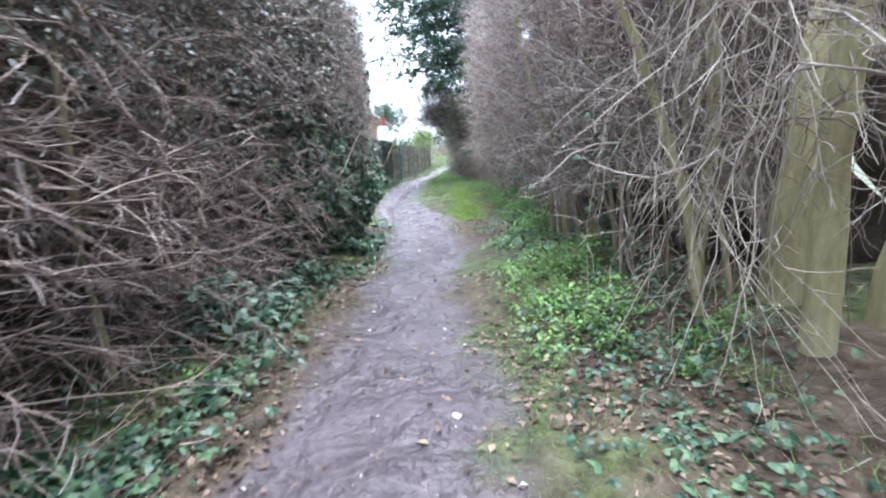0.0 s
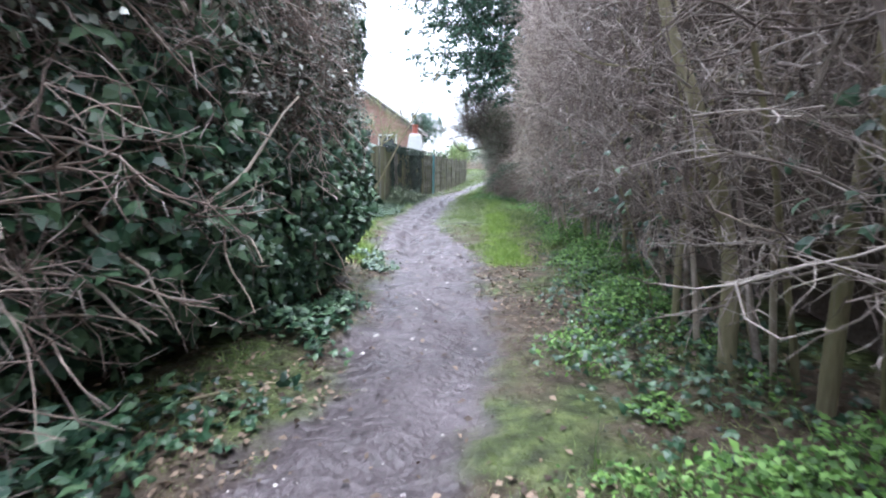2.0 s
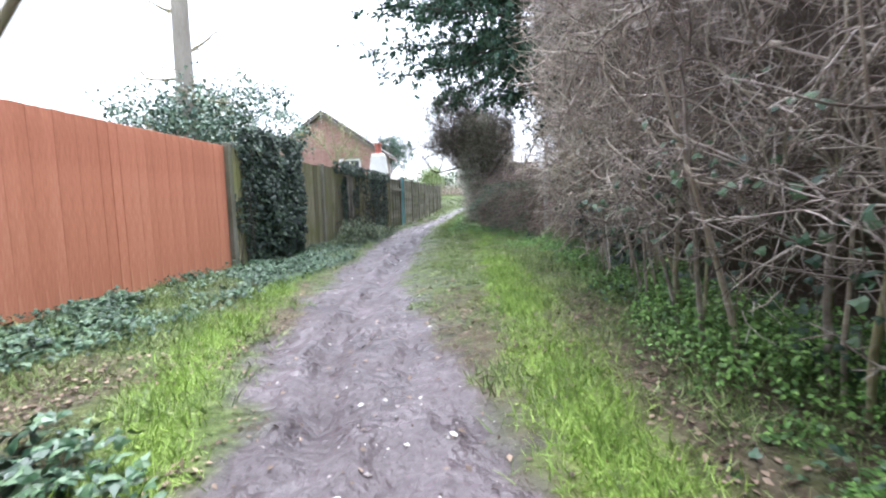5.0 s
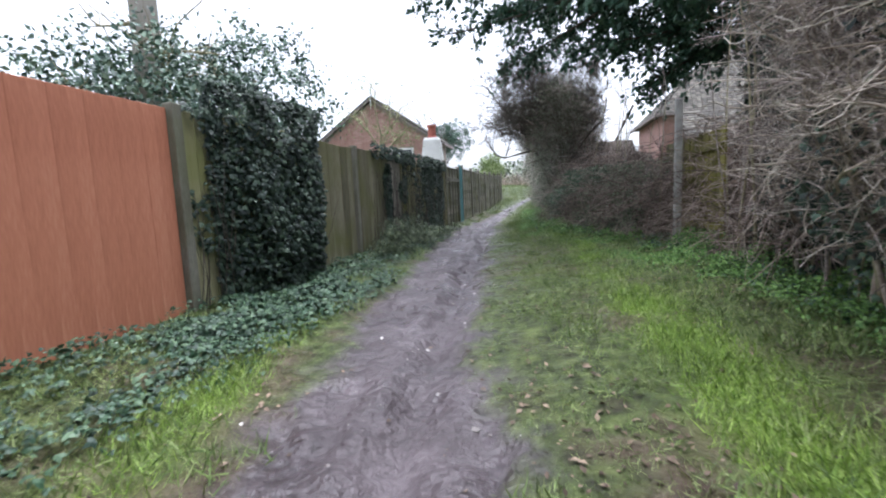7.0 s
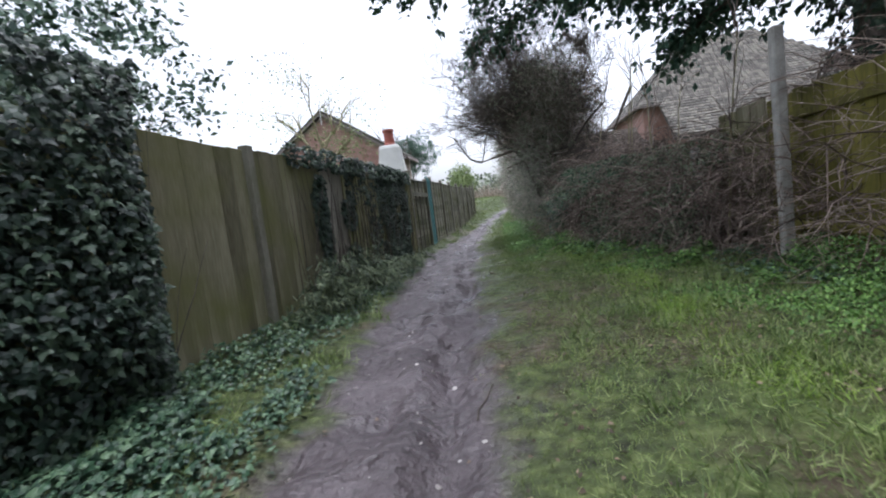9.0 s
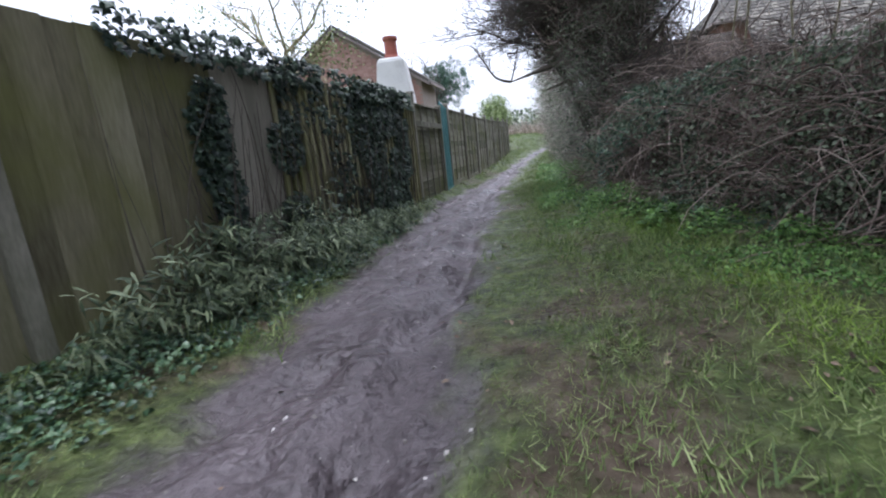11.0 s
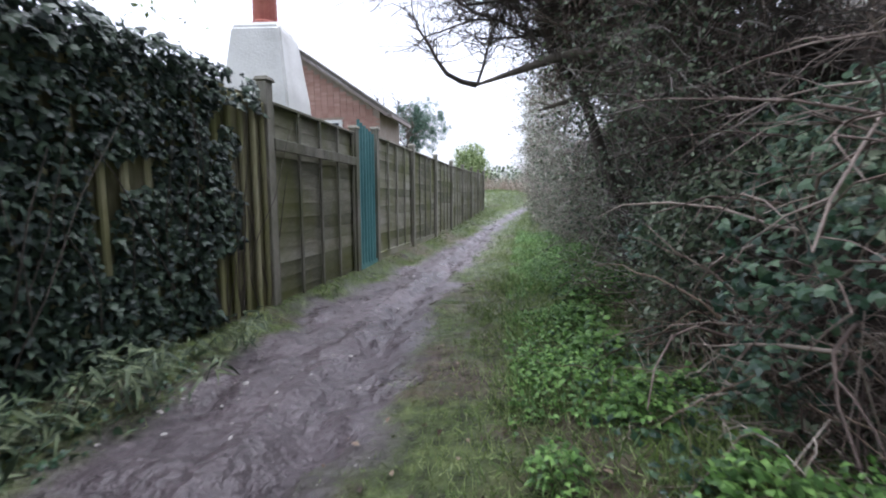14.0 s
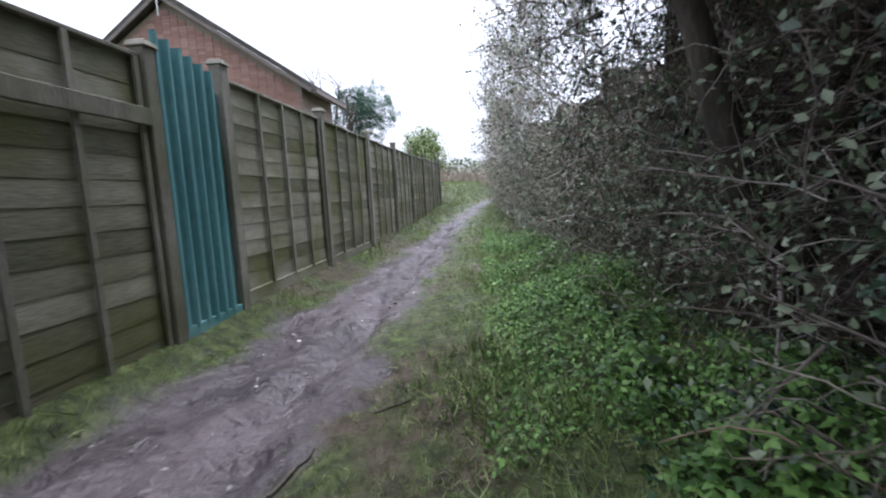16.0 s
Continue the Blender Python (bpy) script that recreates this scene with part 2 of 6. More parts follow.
IVY_V = np.array([(0, 0, 0), (0.30, 0.02, 0), (0.52, 0.30, -0.08), (0.24, 0.48, 0.03), (0, 1.0, -0.12), (-0.24, 0.48, 0.03), (-0.52, 0.30, -0.08), (-0.30, 0.02, 0), (0, 0.35, 0.07)])
IVY_F = np.array([(8, 0, 1), (8, 1, 2), (8, 2, 3), (8, 3, 4), (8, 4, 5), (8, 5, 6), (8, 6, 7), (8, 7, 0)])
LEAF_V = np.array([(0, 0, 0), (0.30, 0.45, 0.10), (0, 1, -0.08), (-0.30, 0.45, 0.10), (0, 0.5, 0)])
LEAF_F = np.array([(0, 1, 4), (1, 2, 4), (2, 3, 4), (3, 0, 4)])
LANCE_V = np.array([(0, 0, 0), (0.08, 0.3, 0.02), (0, 0.35, -0.01), (-0.08, 0.3, 0.02), (0, 1, -0.22)])
LANCE_F = np.array([(0, 1, 2), (0, 2, 3), (1, 4, 2), (2, 4, 3)])
BLADE_V = np.array([(-0.035, 0, 0), (0.035, 0, 0), (0.025, 0.55, 0.06), (-0.02, 0.55, 0.06), (0, 1, 0.25)])
BLADE_F = np.array([(0, 1, 2), (0, 2, 3), (3, 2, 4)])


def leaves(shape, pos, facing, size, droop=None):
    """Copies of a leaf shape, turned so that its face looks along facing, joined: corners and faces. droop: the way its tip points."""
    tv, tf = shape
    n = len(pos)
    z = facing / (np.linalg.norm(facing, axis=1, keepdims=True) + 1e-9)
    tip = rng.normal(0, 1, (n, 3)) if droop is None else droop
    x = np.cross(tip, z)
    x /= np.linalg.norm(x, axis=1, keepdims=True) + 1e-9
    y = np.cross(z, x)
    v = pos[:, None] + size[:, None, None] * (tv[None, :, 0:1] * x[:, None] + tv[None, :, 1:2] * y[:, None] + tv[None, :, 2:3] * z[:, None])
    return v.reshape(-1, 3), (np.arange(n)[:, None, None] * len(tv) + tf[None]).reshape(-1, 3)


IVY, LEAF, LANCE, BLADE = (IVY_V, IVY_F), (LEAF_V, LEAF_F), (LANCE_V, LANCE_F), (BLADE_V, BLADE_F)
LATTICE = np.random.default_rng(3).random((256, 256))


def rough2(x, y, size):
    """Smooth random heights, 0 to 1, with bumps of that size."""
    u, v = x / size + 100, y / size + 100
    i, j = np.floor(u).astype(int), np.floor(v).astype(int)
    a, b = u - i, v - j
    a, b = a * a * (3 - 2 * a), b * b * (3 - 2 * b)
    g = lambda p, q: LATTICE[p % 256, q % 256]
    return (g(i, j) * (1 - a) + g(i + 1, j) * a) * (1 - b) + (g(i, j + 1) * (1 - a) + g(i + 1, j + 1) * a) * b


# ---- plan: the path's edges and the foot of the growth on both sides, by y ----
PATH_Y = [-6, 0, 2, 3, 4.5, 5.5, 6.8, 7.6, 9, 11.5, 13, 15, 18, 20, 22, 25, 30, 34, 38, 42, 46, 60]
PATH_L = [-0.7, -0.78, -0.85, -0.94, -1.09, -1.19, -1.40, -1.70, -2.25, -2.70, -2.92, -3.25, -3.55, -3.75, -3.95, -3.84, -3.62, -3.45, -3.1, -2.7, -2.3, 1.0]
PATH_R = [0.25, 0.18, 0.0, -0.15, -0.22, -0.27, -0.38, -0.45, -0.90, -1.70, -1.92, -2.14, -2.42, -2.60, -2.74, -2.86, -2.95, -2.9, -2.6, -2.2, -1.8, 1.6]
FENCE_X = -4.18


def path_l(y):
    return np.interp(y, PATH_Y, PATH_L)


def path_r(y):
    return np.interp(y, PATH_Y, PATH_R)


def ease(a, b, x):
    t = np.clip((x - a) / (b - a), 0, 1)
    return t * t * (3 - 2 * t)


def rut_x(y):
    return np.interp(y, [7, 9, 10.3, 12, 14, 17, 22, 30], [-1.15, -1.73, -1.92, -2.08, -2.30, -2.52, -3.1, -3.3])


LUSH = [((7.2, 8, 9.7, 12, 17.7, 21), (-0.12, -0.24, -0.36, -0.55, -0.95, -1.55), 0.24), ((6.9, 7.5, 8.6, 9.7, 11.5), (-1.75, -1.95, -2.52, -2.80, -3.2), 0.20)]


def lush(x, y):
    """1 in the two strips of fresh grass beside the trodden way."""
    g = 0 * x
    for ys, xs, wide in LUSH:
        g = np.maximum(g, np.exp(-((x - np.interp(y, ys, xs)) / wide) ** 2) * ease(ys[0] - 0.3, ys[0] + 0.5, y) * ease(ys[-1] + 2, ys[-1] - 2, y))
    return g * (0.15 + 1.2 * rough2(x + 11, y, 0.4)) * (1 - 0.55 * ease(11, 13.5, y))


def trodden(x, y):
    """1 on the bare path, 0 off it, with a ragged edge."""
    x, y = np.asarray(x, float), np.asarray(y, float)
    w = 0.22 * (rough2(x, y, 0.35) - 0.5) + 0.18 * (rough2(x, y, 0.11) - 0.5)
    return ease(-0.12, 0.14, np.minimum(x - path_l(y), path_r(y) - x) + w)


def ground_z(x, y):
    x, y = np.asarray(x, float), np.asarray(y, float)
    m = trodden(x, y)
    off = np.maximum(path_l(y) - x, x - path_r(y))
    z = 0.05 * ease(0, 0.6, off) + 0.10 * ease(0.4, 1.6, off) - 0.015 * m
    z = z + 0.03 * (rough2(x, y, 0.7) - 0.5) + 0.62 * ease(27, 48, y)
    z = z + 0.75 * ease(0.2, 1.6, path_l(y) - x) * ease(38.8, 46, y)
    z = z + 0.08 * ease(-3.92, -4.14, x) * ease(13, 15, y) * ease(40, 38, y)
    near = (np.abs(x) < 8) & (y < 50)
    # a churned rut wanders along the trodden way
    rut = rut_x(y) + 0.10 * (rough2(0 * x + 4, y, 0.6) - 0.5)
    z = z - 0.055 * m * ease(7, 8.5, y) * ease(40, 30, y) * np.exp(-((x - rut) / 0.10) ** 2) * (0.5 + rough2(x, y, 0.25))
    z = z + 0.022 * m * ease(7, 8.5, y) * np.exp(-((x - rut + 0.22) / 0.09) ** 2)
    prints = np.clip(rough2(x * 1.4 + 31, y, 0.17) - 0.55, 0, 1) * 2.2
    z = z - near * m * prints * (0.015 + 0.04 * ease(6, 9, y))
    z = z + near * (0.060 * (rough2(x, y, 0.21) - 0.5) + 0.022 * (np.abs(rough2(x + 9, y, 0.11) - 0.5) * 2 - 0.5)) * (0.35 + 0.65 * m)
    return z

# ---- ground ----
def ground_material():
    m = bpy.data.materials.new("muddy_path_and_verge")
    m.use_nodes = True
    n, k = m.node_tree.nodes, m.node_tree.links
    b = n["Principled BSDF"]
    place = n.new("ShaderNodeTexCoord").outputs["Object"]

    def noisy(scale, colours, detail=6.0):
        tex, ramp = n.new("ShaderNodeTexNoise"), n.new("ShaderNodeValToRGB")
        tex.inputs["Scale"].default_value, tex.inputs["Detail"].default_value = scale, detail
        k.new(place, tex.inputs["Vector"])
        e = ramp.color_ramp.elements
        while len(e) < len(colours):
            e.new(0.5)
        for i, c in enumerate(colours):
            e[i].position, e[i].color = 0.3 + 0.4 * i / (len(colours) - 1), (*c, 1)
        k.new(tex.outputs["Fac"], ramp.inputs["Fac"])
        return tex.outputs["Fac"], ramp.outputs["Color"]

    def blend(fac, a, c, kind="MIX"):
        x = n.new("ShaderNodeMix")
        x.data_type, x.blend_type = "RGBA", kind
        if isinstance(fac, float):
            x.inputs["Factor"].default_value = fac
        else:
            k.new(fac, x.inputs["Factor"])
        k.new(a, x.inputs[6])
        k.new(c, x.inputs[7])
        return x.outputs[2]

    _, mud_big = noisy(1.6, [(0.026, 0.020, 0.022), (0.070, 0.057, 0.061), (0.145, 0.122, 0.131)])
    fine, mud_fine = noisy(24, [(0.034, 0.027, 0.029), (0.074, 0.060, 0.064), (0.140, 0.118, 0.125)], 9.0)
    mud = blend(0.5, mud_big, mud_fine)
    _, soil = noisy(9, [(0.035, 0.026, 0.018), (0.075, 0.057, 0.04), (0.13, 0.105, 0.075)], 8.0)
    _, turf = noisy(11, [(0.022, 0.024, 0.014), (0.058, 0.076, 0.028), (0.12, 0.148, 0.054)], 9.0)
    masks = n.new("ShaderNodeVertexColor")
    masks.layer_name = "cover"
    split = n.new("ShaderNodeSeparateColor")
    k.new(masks.outputs["Color"], split.inputs[0])
    _, fresh = noisy(7, [(0.06, 0.09, 0.02), (0.125, 0.19, 0.035), (0.18, 0.25, 0.055)], 8.0)
    k.new(blend(split.outputs[0], blend(split.outputs[2], blend(split.outputs[1], soil, turf), fresh), mud), b.inputs["Base Color"])
    wet = n.new("ShaderNodeMapRange")
    k.new(noisy(2.3, [(0, 0, 0), (1, 1, 1)])[0], wet.inputs["Value"])
    for i, value in ((1, 0.35), (2, 0.62), (3, 0.20), (4, 0.60)):
        wet.inputs[i].default_value = value
    k.new(wet.outputs[0], b.inputs["Roughness"])
    gloss = n.new("ShaderNodeMath")
    gloss.operation = "MULTIPLY_ADD"
    gloss.inputs[1].default_value, gloss.inputs[2].default_value = 0.3, 0.12
    k.new(split.outputs[0], gloss.inputs[0])
    k.new(gloss.outputs[0], b.inputs["Specular IOR Level"])
    h = n.new("ShaderNodeBump")
    h.inputs["Strength"].default_value, h.inputs["Distance"].default_value = 1.0, 0.06
    lumps = noisy(9, [(0, 0, 0), (1, 1, 1)], 5.0)[0]
    both = n.new("ShaderNodeMath")
    both.operation = "MULTIPLY_ADD"
    both.inputs[1].default_value = 0.35
    k.new(fine, both.inputs[0])
    k.new(lumps, both.inputs[2])
    k.new(both.outputs[0], h.inputs["Height"])
    k.new(h.outputs[0], b.inputs["Normal"])
    return m


M_GROUND = ground_material()


def ground():
    gx = np.concatenate([[-400, -150, -60, -30, -15, -9, -6.5], np.arange(-5, 3.01, 0.045), [4, 6, 10, 18, 35, 70, 150, 400]])
    gy = np.concatenate([[-300, -80, -25, -9, -4], np.arange(-2, 40, 0.06), np.arange(40, 60, 0.5), [64, 72, 90, 130, 200, 330, 600]])
    X, Y = np.meshgrid(gx, gy)
    v = np.stack([X, Y, ground_z(X, Y)], -1).reshape(-1, 3)
    nx, ny = len(gx), len(gy)
    i = (np.arange(ny - 1)[:, None] * nx + np.arange(nx - 1)).ravel()
    me = np_mesh("ground", v, np.stack([i, i + 1, i + nx + 1, i + nx], -1), M_GROUND)
    x, y = v[:, 0], v[:, 1]
    turf = ease(0.42, 0.74, rough2(x, y, 0.8) * 0.6 + rough2(x, y, 0.17) * 0.4 + 0.10 * ease(7, 9, y) + 0.10 * ease(12, 15, y) - 0.03 * ease(7, 4, y) - 0.04 * (x < path_l(y)) * ease(7.5, 6, y))
    turf = np.where((np.abs(x + 1) > 5) | (y > 42) | (y < -2.5), 0.9, turf)
    layer = me.color_attributes.new("cover", "FLOAT_COLOR", "POINT")
    layer.data.foreach_set("color", np.stack([trodden(x, y), turf, np.clip(lush(x, y), 0, 1), 0 * x + 1], -1).astype(np.float32).ravel())
    me.polygons.foreach_set("use_smooth", np.ones(len(me.polygons), bool))
    return tagged(new("ground", me), "muddy trodden footpath between grassy verges and leaf litter", "ground", kind="structure")


ground()


# ---- fences along the gardens ----
GARDEN = thing("garden_fence", "weathered wooden garden fence of mixed panels and capped posts", "fence")
ORANGE_FENCE = thing("orange_fence", "bright orange stained wooden board fence", "fence")
MOSSY_FENCE = thing("mossy_fence", "old mossy board fence with concrete posts behind brambles", "fence")


def piece(name, label, fence, at):
    ob = new(name)
    ob.parent, ob.location = fence, at
    return tagged(ob, label)


def fence_post(y, z, height, mat=M_POST, x=FENCE_X + 0.02, cap=True, label="square weathered wooden fence post with a flat cap"):
    t = piece("fence_post", label, GARDEN, (x, y, z))
    under("shaft", POST_MESH[0] if height < 1.95 else POST_MESH[1], t)
    if cap:
        under("cap", CAP_MESH, t, at=(0, 0, 1.83 if height < 1.95 else 1.93), turn=(0, 0, uni(-0.1, 0.1)))
    return t


POST_MESH = [box_mesh("shaft", 0.095, 0.095, 1.83, M_POST, 0.006), box_mesh("shaft", 0.095, 0.095, 1.93, M_POST, 0.006)]


def cap_mesh():
    bm = bmesh.new()
    bmesh.ops.create_cube(bm, size=1)
    for v in bm.verts:
        top = v.co.z > 0
        v.co = Vector((v.co.x * (0.105 if top else 0.13), v.co.y * (0.105 if top else 0.13), 0.035 if top else 0))
    bmesh.ops.bevel(bm, geom=bm.edges[:], offset=0.004, segments=1, affect="EDGES")
    me = bpy.data.meshes.new("cap")
    bm.to_mesh(me)
    bm.free()
    me.materials.append(M_POST)
    return me


CAP_MESH = cap_mesh()


def lap_board_mesh(length):
    """A long thin board with a wavy lower edge."""
    k = 14
    y = np.linspace(-length / 2, length / 2, k)
    low = -0.004 * rough2(y * 1.0, y * 0 + uni(0, 50), 0.3)
    v = []
    for yy, l in zip(y, low):
        v += [(0.0045, yy, l), (-0.001, yy, 0.165), (-0.008, yy, 0.165), (-0.0015, yy, l)]
    f = []
    for i in range(k - 1):
        for j in range(4):
            f.append((4 * i + j, 4 * i + 4 + j, 4 * i + 4 + (j + 1) % 4, 4 * i + (j + 1) % 4))
    f += [(3, 2, 1, 0), tuple(4 * k - 4 + j for j in range(4))]
    return np_mesh("lap_board", v, f, M_LAP, True)


def lap_panel(y0, y1, z, height=1.72, battens=3, rail=False, gravel=True, label="grey-green weathered overlap fence panel with upright battens"):
    """Overlapping boards with battens on the path's side."""
    w, mid = y1 - y0, (y0 + y1) / 2
    t = piece("fence_panel", label, GARDEN, (FENCE_X, mid, z))
    low = 0.0
    if gravel:
        under("gravel_board", box_mesh("gravel_board", 0.03, w, 0.22, M_LAP, 0.003), t)
        low = 0.222
    boards = [lap_board_mesh(w) for _ in range(3)]
    rows = int((height - low) / 0.135)
    for i in range(rows):
        under("lap_board", boards[i % 3], t, at=(0, 0, low + 0.01 + i * (height - low - 0.17) / (rows - 1)))
    batten = box_mesh("batten", 0.022, 0.038, height - low, M_POST, 0.003)
    ys = np.linspace(-w / 2 + 0.03, w / 2 - 0.03, battens + 2)
    for i, yy in enumerate(ys):
        under("batten", batten, t, at=(0.032, yy, low))
    under("top_rail", box_mesh("top_rail", 0.055, w, 0.025, M_POST, 0.003), t, at=(0.012, 0, height))
    if rail:
        under("cross_rail", box_mesh("cross_rail", 0.03, w, 0.10, M_POST, 0.004), t, "broad horizontal plank across the panel", at=(0.06, 0, 1.42))
    return t


def upright_panel(y0, y1, z, height, mat, label, board=0.125, gap=0.004, fence=GARDEN, uneven=0.018, rails=True, x=FENCE_X, battens=False, lap=0.008):
    """Upright boards nailed to two rails."""
    w, mid = y1 - y0, (y0 + y1) / 2
    t = piece("fence_panel", label, fence, (x, mid, z))
    n = max(1, round(w / board))
    step = w / n
    shapes = [box_mesh("board", 0.018, step - gap, height + random.uniform(-uneven, uneven), mat, 0.003, 0.002) for _ in range(4)]
    for i in range(n):
        under("board", shapes[random.randrange(4)], t, at=(lap * (i % 2) + random.uniform(-0.003, 0.003) * lap / 0.008, -w / 2 + (i + 0.5) * step, random.uniform(-uneven, uneven) / 2), turn=(random.uniform(-0.006, 0.006), 0, random.uniform(-0.04, 0.04) * lap / 0.008))
    if battens:
        strip = [box_mesh("batten", 0.032, 0.05, height - random.uniform(0, 0.04), M_SLAT, 0.010, 0.002) for _ in range(3)]
        for i in range(n + 1):
            under("batten", strip[i % 3], t, at=(0.034, -w / 2 + i * step + random.uniform(-0.01, 0.01), 0.0), turn=(random.uniform(-0.008, 0.008), 0, 0))
    if rails:
        r = box_mesh("rail", 0.035, w, 0.07, mat, 0.004)
        for zz in (0.35, 1.35):
            under("rail", r, t, at=(-0.032, 0, zz))
    return t


FZ = 0.04
for yy in (21.75, 23.66):
    fence_post(yy, FZ + 0.02, 1.96 if yy < 22 else 1.84)
lap_panel(21.80, 23.61, FZ - 0.03, 1.81, 3, rail=True, gravel=False)
POSTS = [24.42, 26.40, 28.40, 30.40, 32.40, 34.40, 36.40, 38.40]
for i, yy in enumerate(POSTS):
    rise = 0.35 * float(ease(27, 45, np.array(yy)))
    fence_post(yy, FZ + 0.02 + rise, 1.96)
    if i + 1 < len(POSTS):
        lap_panel(yy + 0.05, POSTS[i + 1] - 0.05, FZ - 0.04 + rise, 1.89, 3, gravel=True)


def teal_screen():
    """Corrugated sheets stood in a gap of the fence."""
    t = thing("corrugated_screen", "teal painted corrugated sheets closing a gap in the fence", "fence panel", (FENCE_X + 0.01, 24.04, FZ))

    def sheet(y0, y1, top0, top1, x, low):
        n = 60
        y = np.linspace(y0, y1, n)
        wave = 0.022 * np.clip(1.5 * np.sin((y - y0) * 2 * np.pi / 0.105), -1, 1)
        top = np.interp(y, [y0, y1], [top0, top1]) + 0.008 * np.sin(y * 57)
        v, f = [], []
        for yy, ww, tt in zip(y, wave, top):
            v += [(x + ww, yy, low), (x + ww - 0.03 * 0, yy, tt), (x + ww - 0.004, yy, tt), (x + ww - 0.004, yy, low)]
        for i in range(n - 1):
            for j in range(4):
                f.append((4 * i + j, 4 * i + 4 + j, 4 * i + 4 + (j + 1) % 4, 4 * i + (j + 1) % 4))
        f += [(3, 2, 1, 0), tuple(4 * n - 4 + j for j in range(4))]
        return np_mesh("corrugated_sheet", v, f, M_TEAL, True)

    under("corrugated_sheet", sheet(-0.33, 0.26, 1.97, 1.86, 0.03, 0.10), t)
    under("corrugated_sheet", sheet(0.20, 0.335, 1.72, 1.74, -0.02, 0.10), t)
    under("bottom_rail", box_mesh("bottom_rail", 0.04, 0.67, 0.10, M_TEAL, 0.004), t, at=(0.02, 0, 0.02))
    return t


teal_screen()
GREEN = "green-stained upright board fence panel with moss"
upright_panel(13.95, 15.28, FZ, 1.76, M_FENCE, GREEN, 0.19, -0.022)
fence_post(15.33, FZ - 0.05, 1.83, cap=False, label="weathered fence post between board panels")
upright_panel(15.38, 16.85, FZ, 1.76, M_FENCE, GREEN, 0.19, -0.022)
upright_panel(16.87, 17.55, FZ, 1.78, M_PALEBOARD, "plain pale bleached board fence panel between ivy", 0.34, -0.006)
upright_panel(17.57, 19.60, FZ, 1.76, M_FENCE, "fence panel of narrow mossy upright battens", 0.145, -0.02, battens=True)
upright_panel(19.62, 21.68, FZ, 1.80, M_FENCE, "fence panel of narrow mossy upright battens under ivy", 0.145, -0.02, battens=True)
upright_panel(11.98, 13.93, FZ, 1.76, M_SLAT, "pale slatted fence panel half covered by ivy", 0.085, 0.004)
fence_post(11.92, FZ - 0.05, 1.83, cap=False, label="weathered fence post beside the orange panel")
ORANGE = "bright orange stained upright board fence panel"
upright_panel(10.05, 11.86, FZ, 1.74, M_ORANGE, ORANGE, 0.105, -0.012, ORANGE_FENCE, uneven=0.002, lap=0.0025)
upright_panel(8.16, 10.03, FZ, 1.745, M_ORANGE, ORANGE, 0.105, -0.012, ORANGE_FENCE, uneven=0.002, lap=0.0025)
upright_panel(6.25, 8.12, FZ, 1.75, M_ORANGE, ORANGE, 0.105, -0.012, ORANGE_FENCE, uneven=0.002, lap=0.0025)

# the garden fence on the other side, behind the brambles
for yy in (15.87, 17.75):
    t = piece("concrete_post", "lichened concrete fence post standing above the brambles", MOSSY_FENCE, (0.52, yy, 0.0))
    under("shaft", box_mesh("shaft", 0.09, 0.09, 2.2 if yy == 15.87 else 1.4, M_CONCRETE, 0.012), t)
upright_panel(14.95, 16.60, 0.08, 1.62, M_MOSSY, "moss-covered yellow-green board fence panel", 0.14, -0.006, MOSSY_FENCE, x=0.80)
upright_panel(16.65, 17.68, 0.08, 1.65, M_FENCE, GREEN, 0.14, -0.006, MOSSY_FENCE, x=0.80)


# ---- houses ----
def prism(name, pts, y0, y1, mat, parent, label=""):
    """An outline in x and z, drawn out from y0 to y1."""
    bm = bmesh.new()
    a = [bm.verts.new((x, y0, z)) for x, z in pts]
    b = [bm.verts.new((x, y1, z)) for x, z in pts]
    bm.faces.new(a)
    bm.faces.new(b[::-1])
    for i in range(len(pts)):
        j = (i + 1) % len(pts)
        bm.faces.new((a[j], a[i], b[i], b[j]))
    bmesh.ops.recalc_face_normals(bm, faces=bm.faces[:])
    return part(name, bm, mat, parent, label)


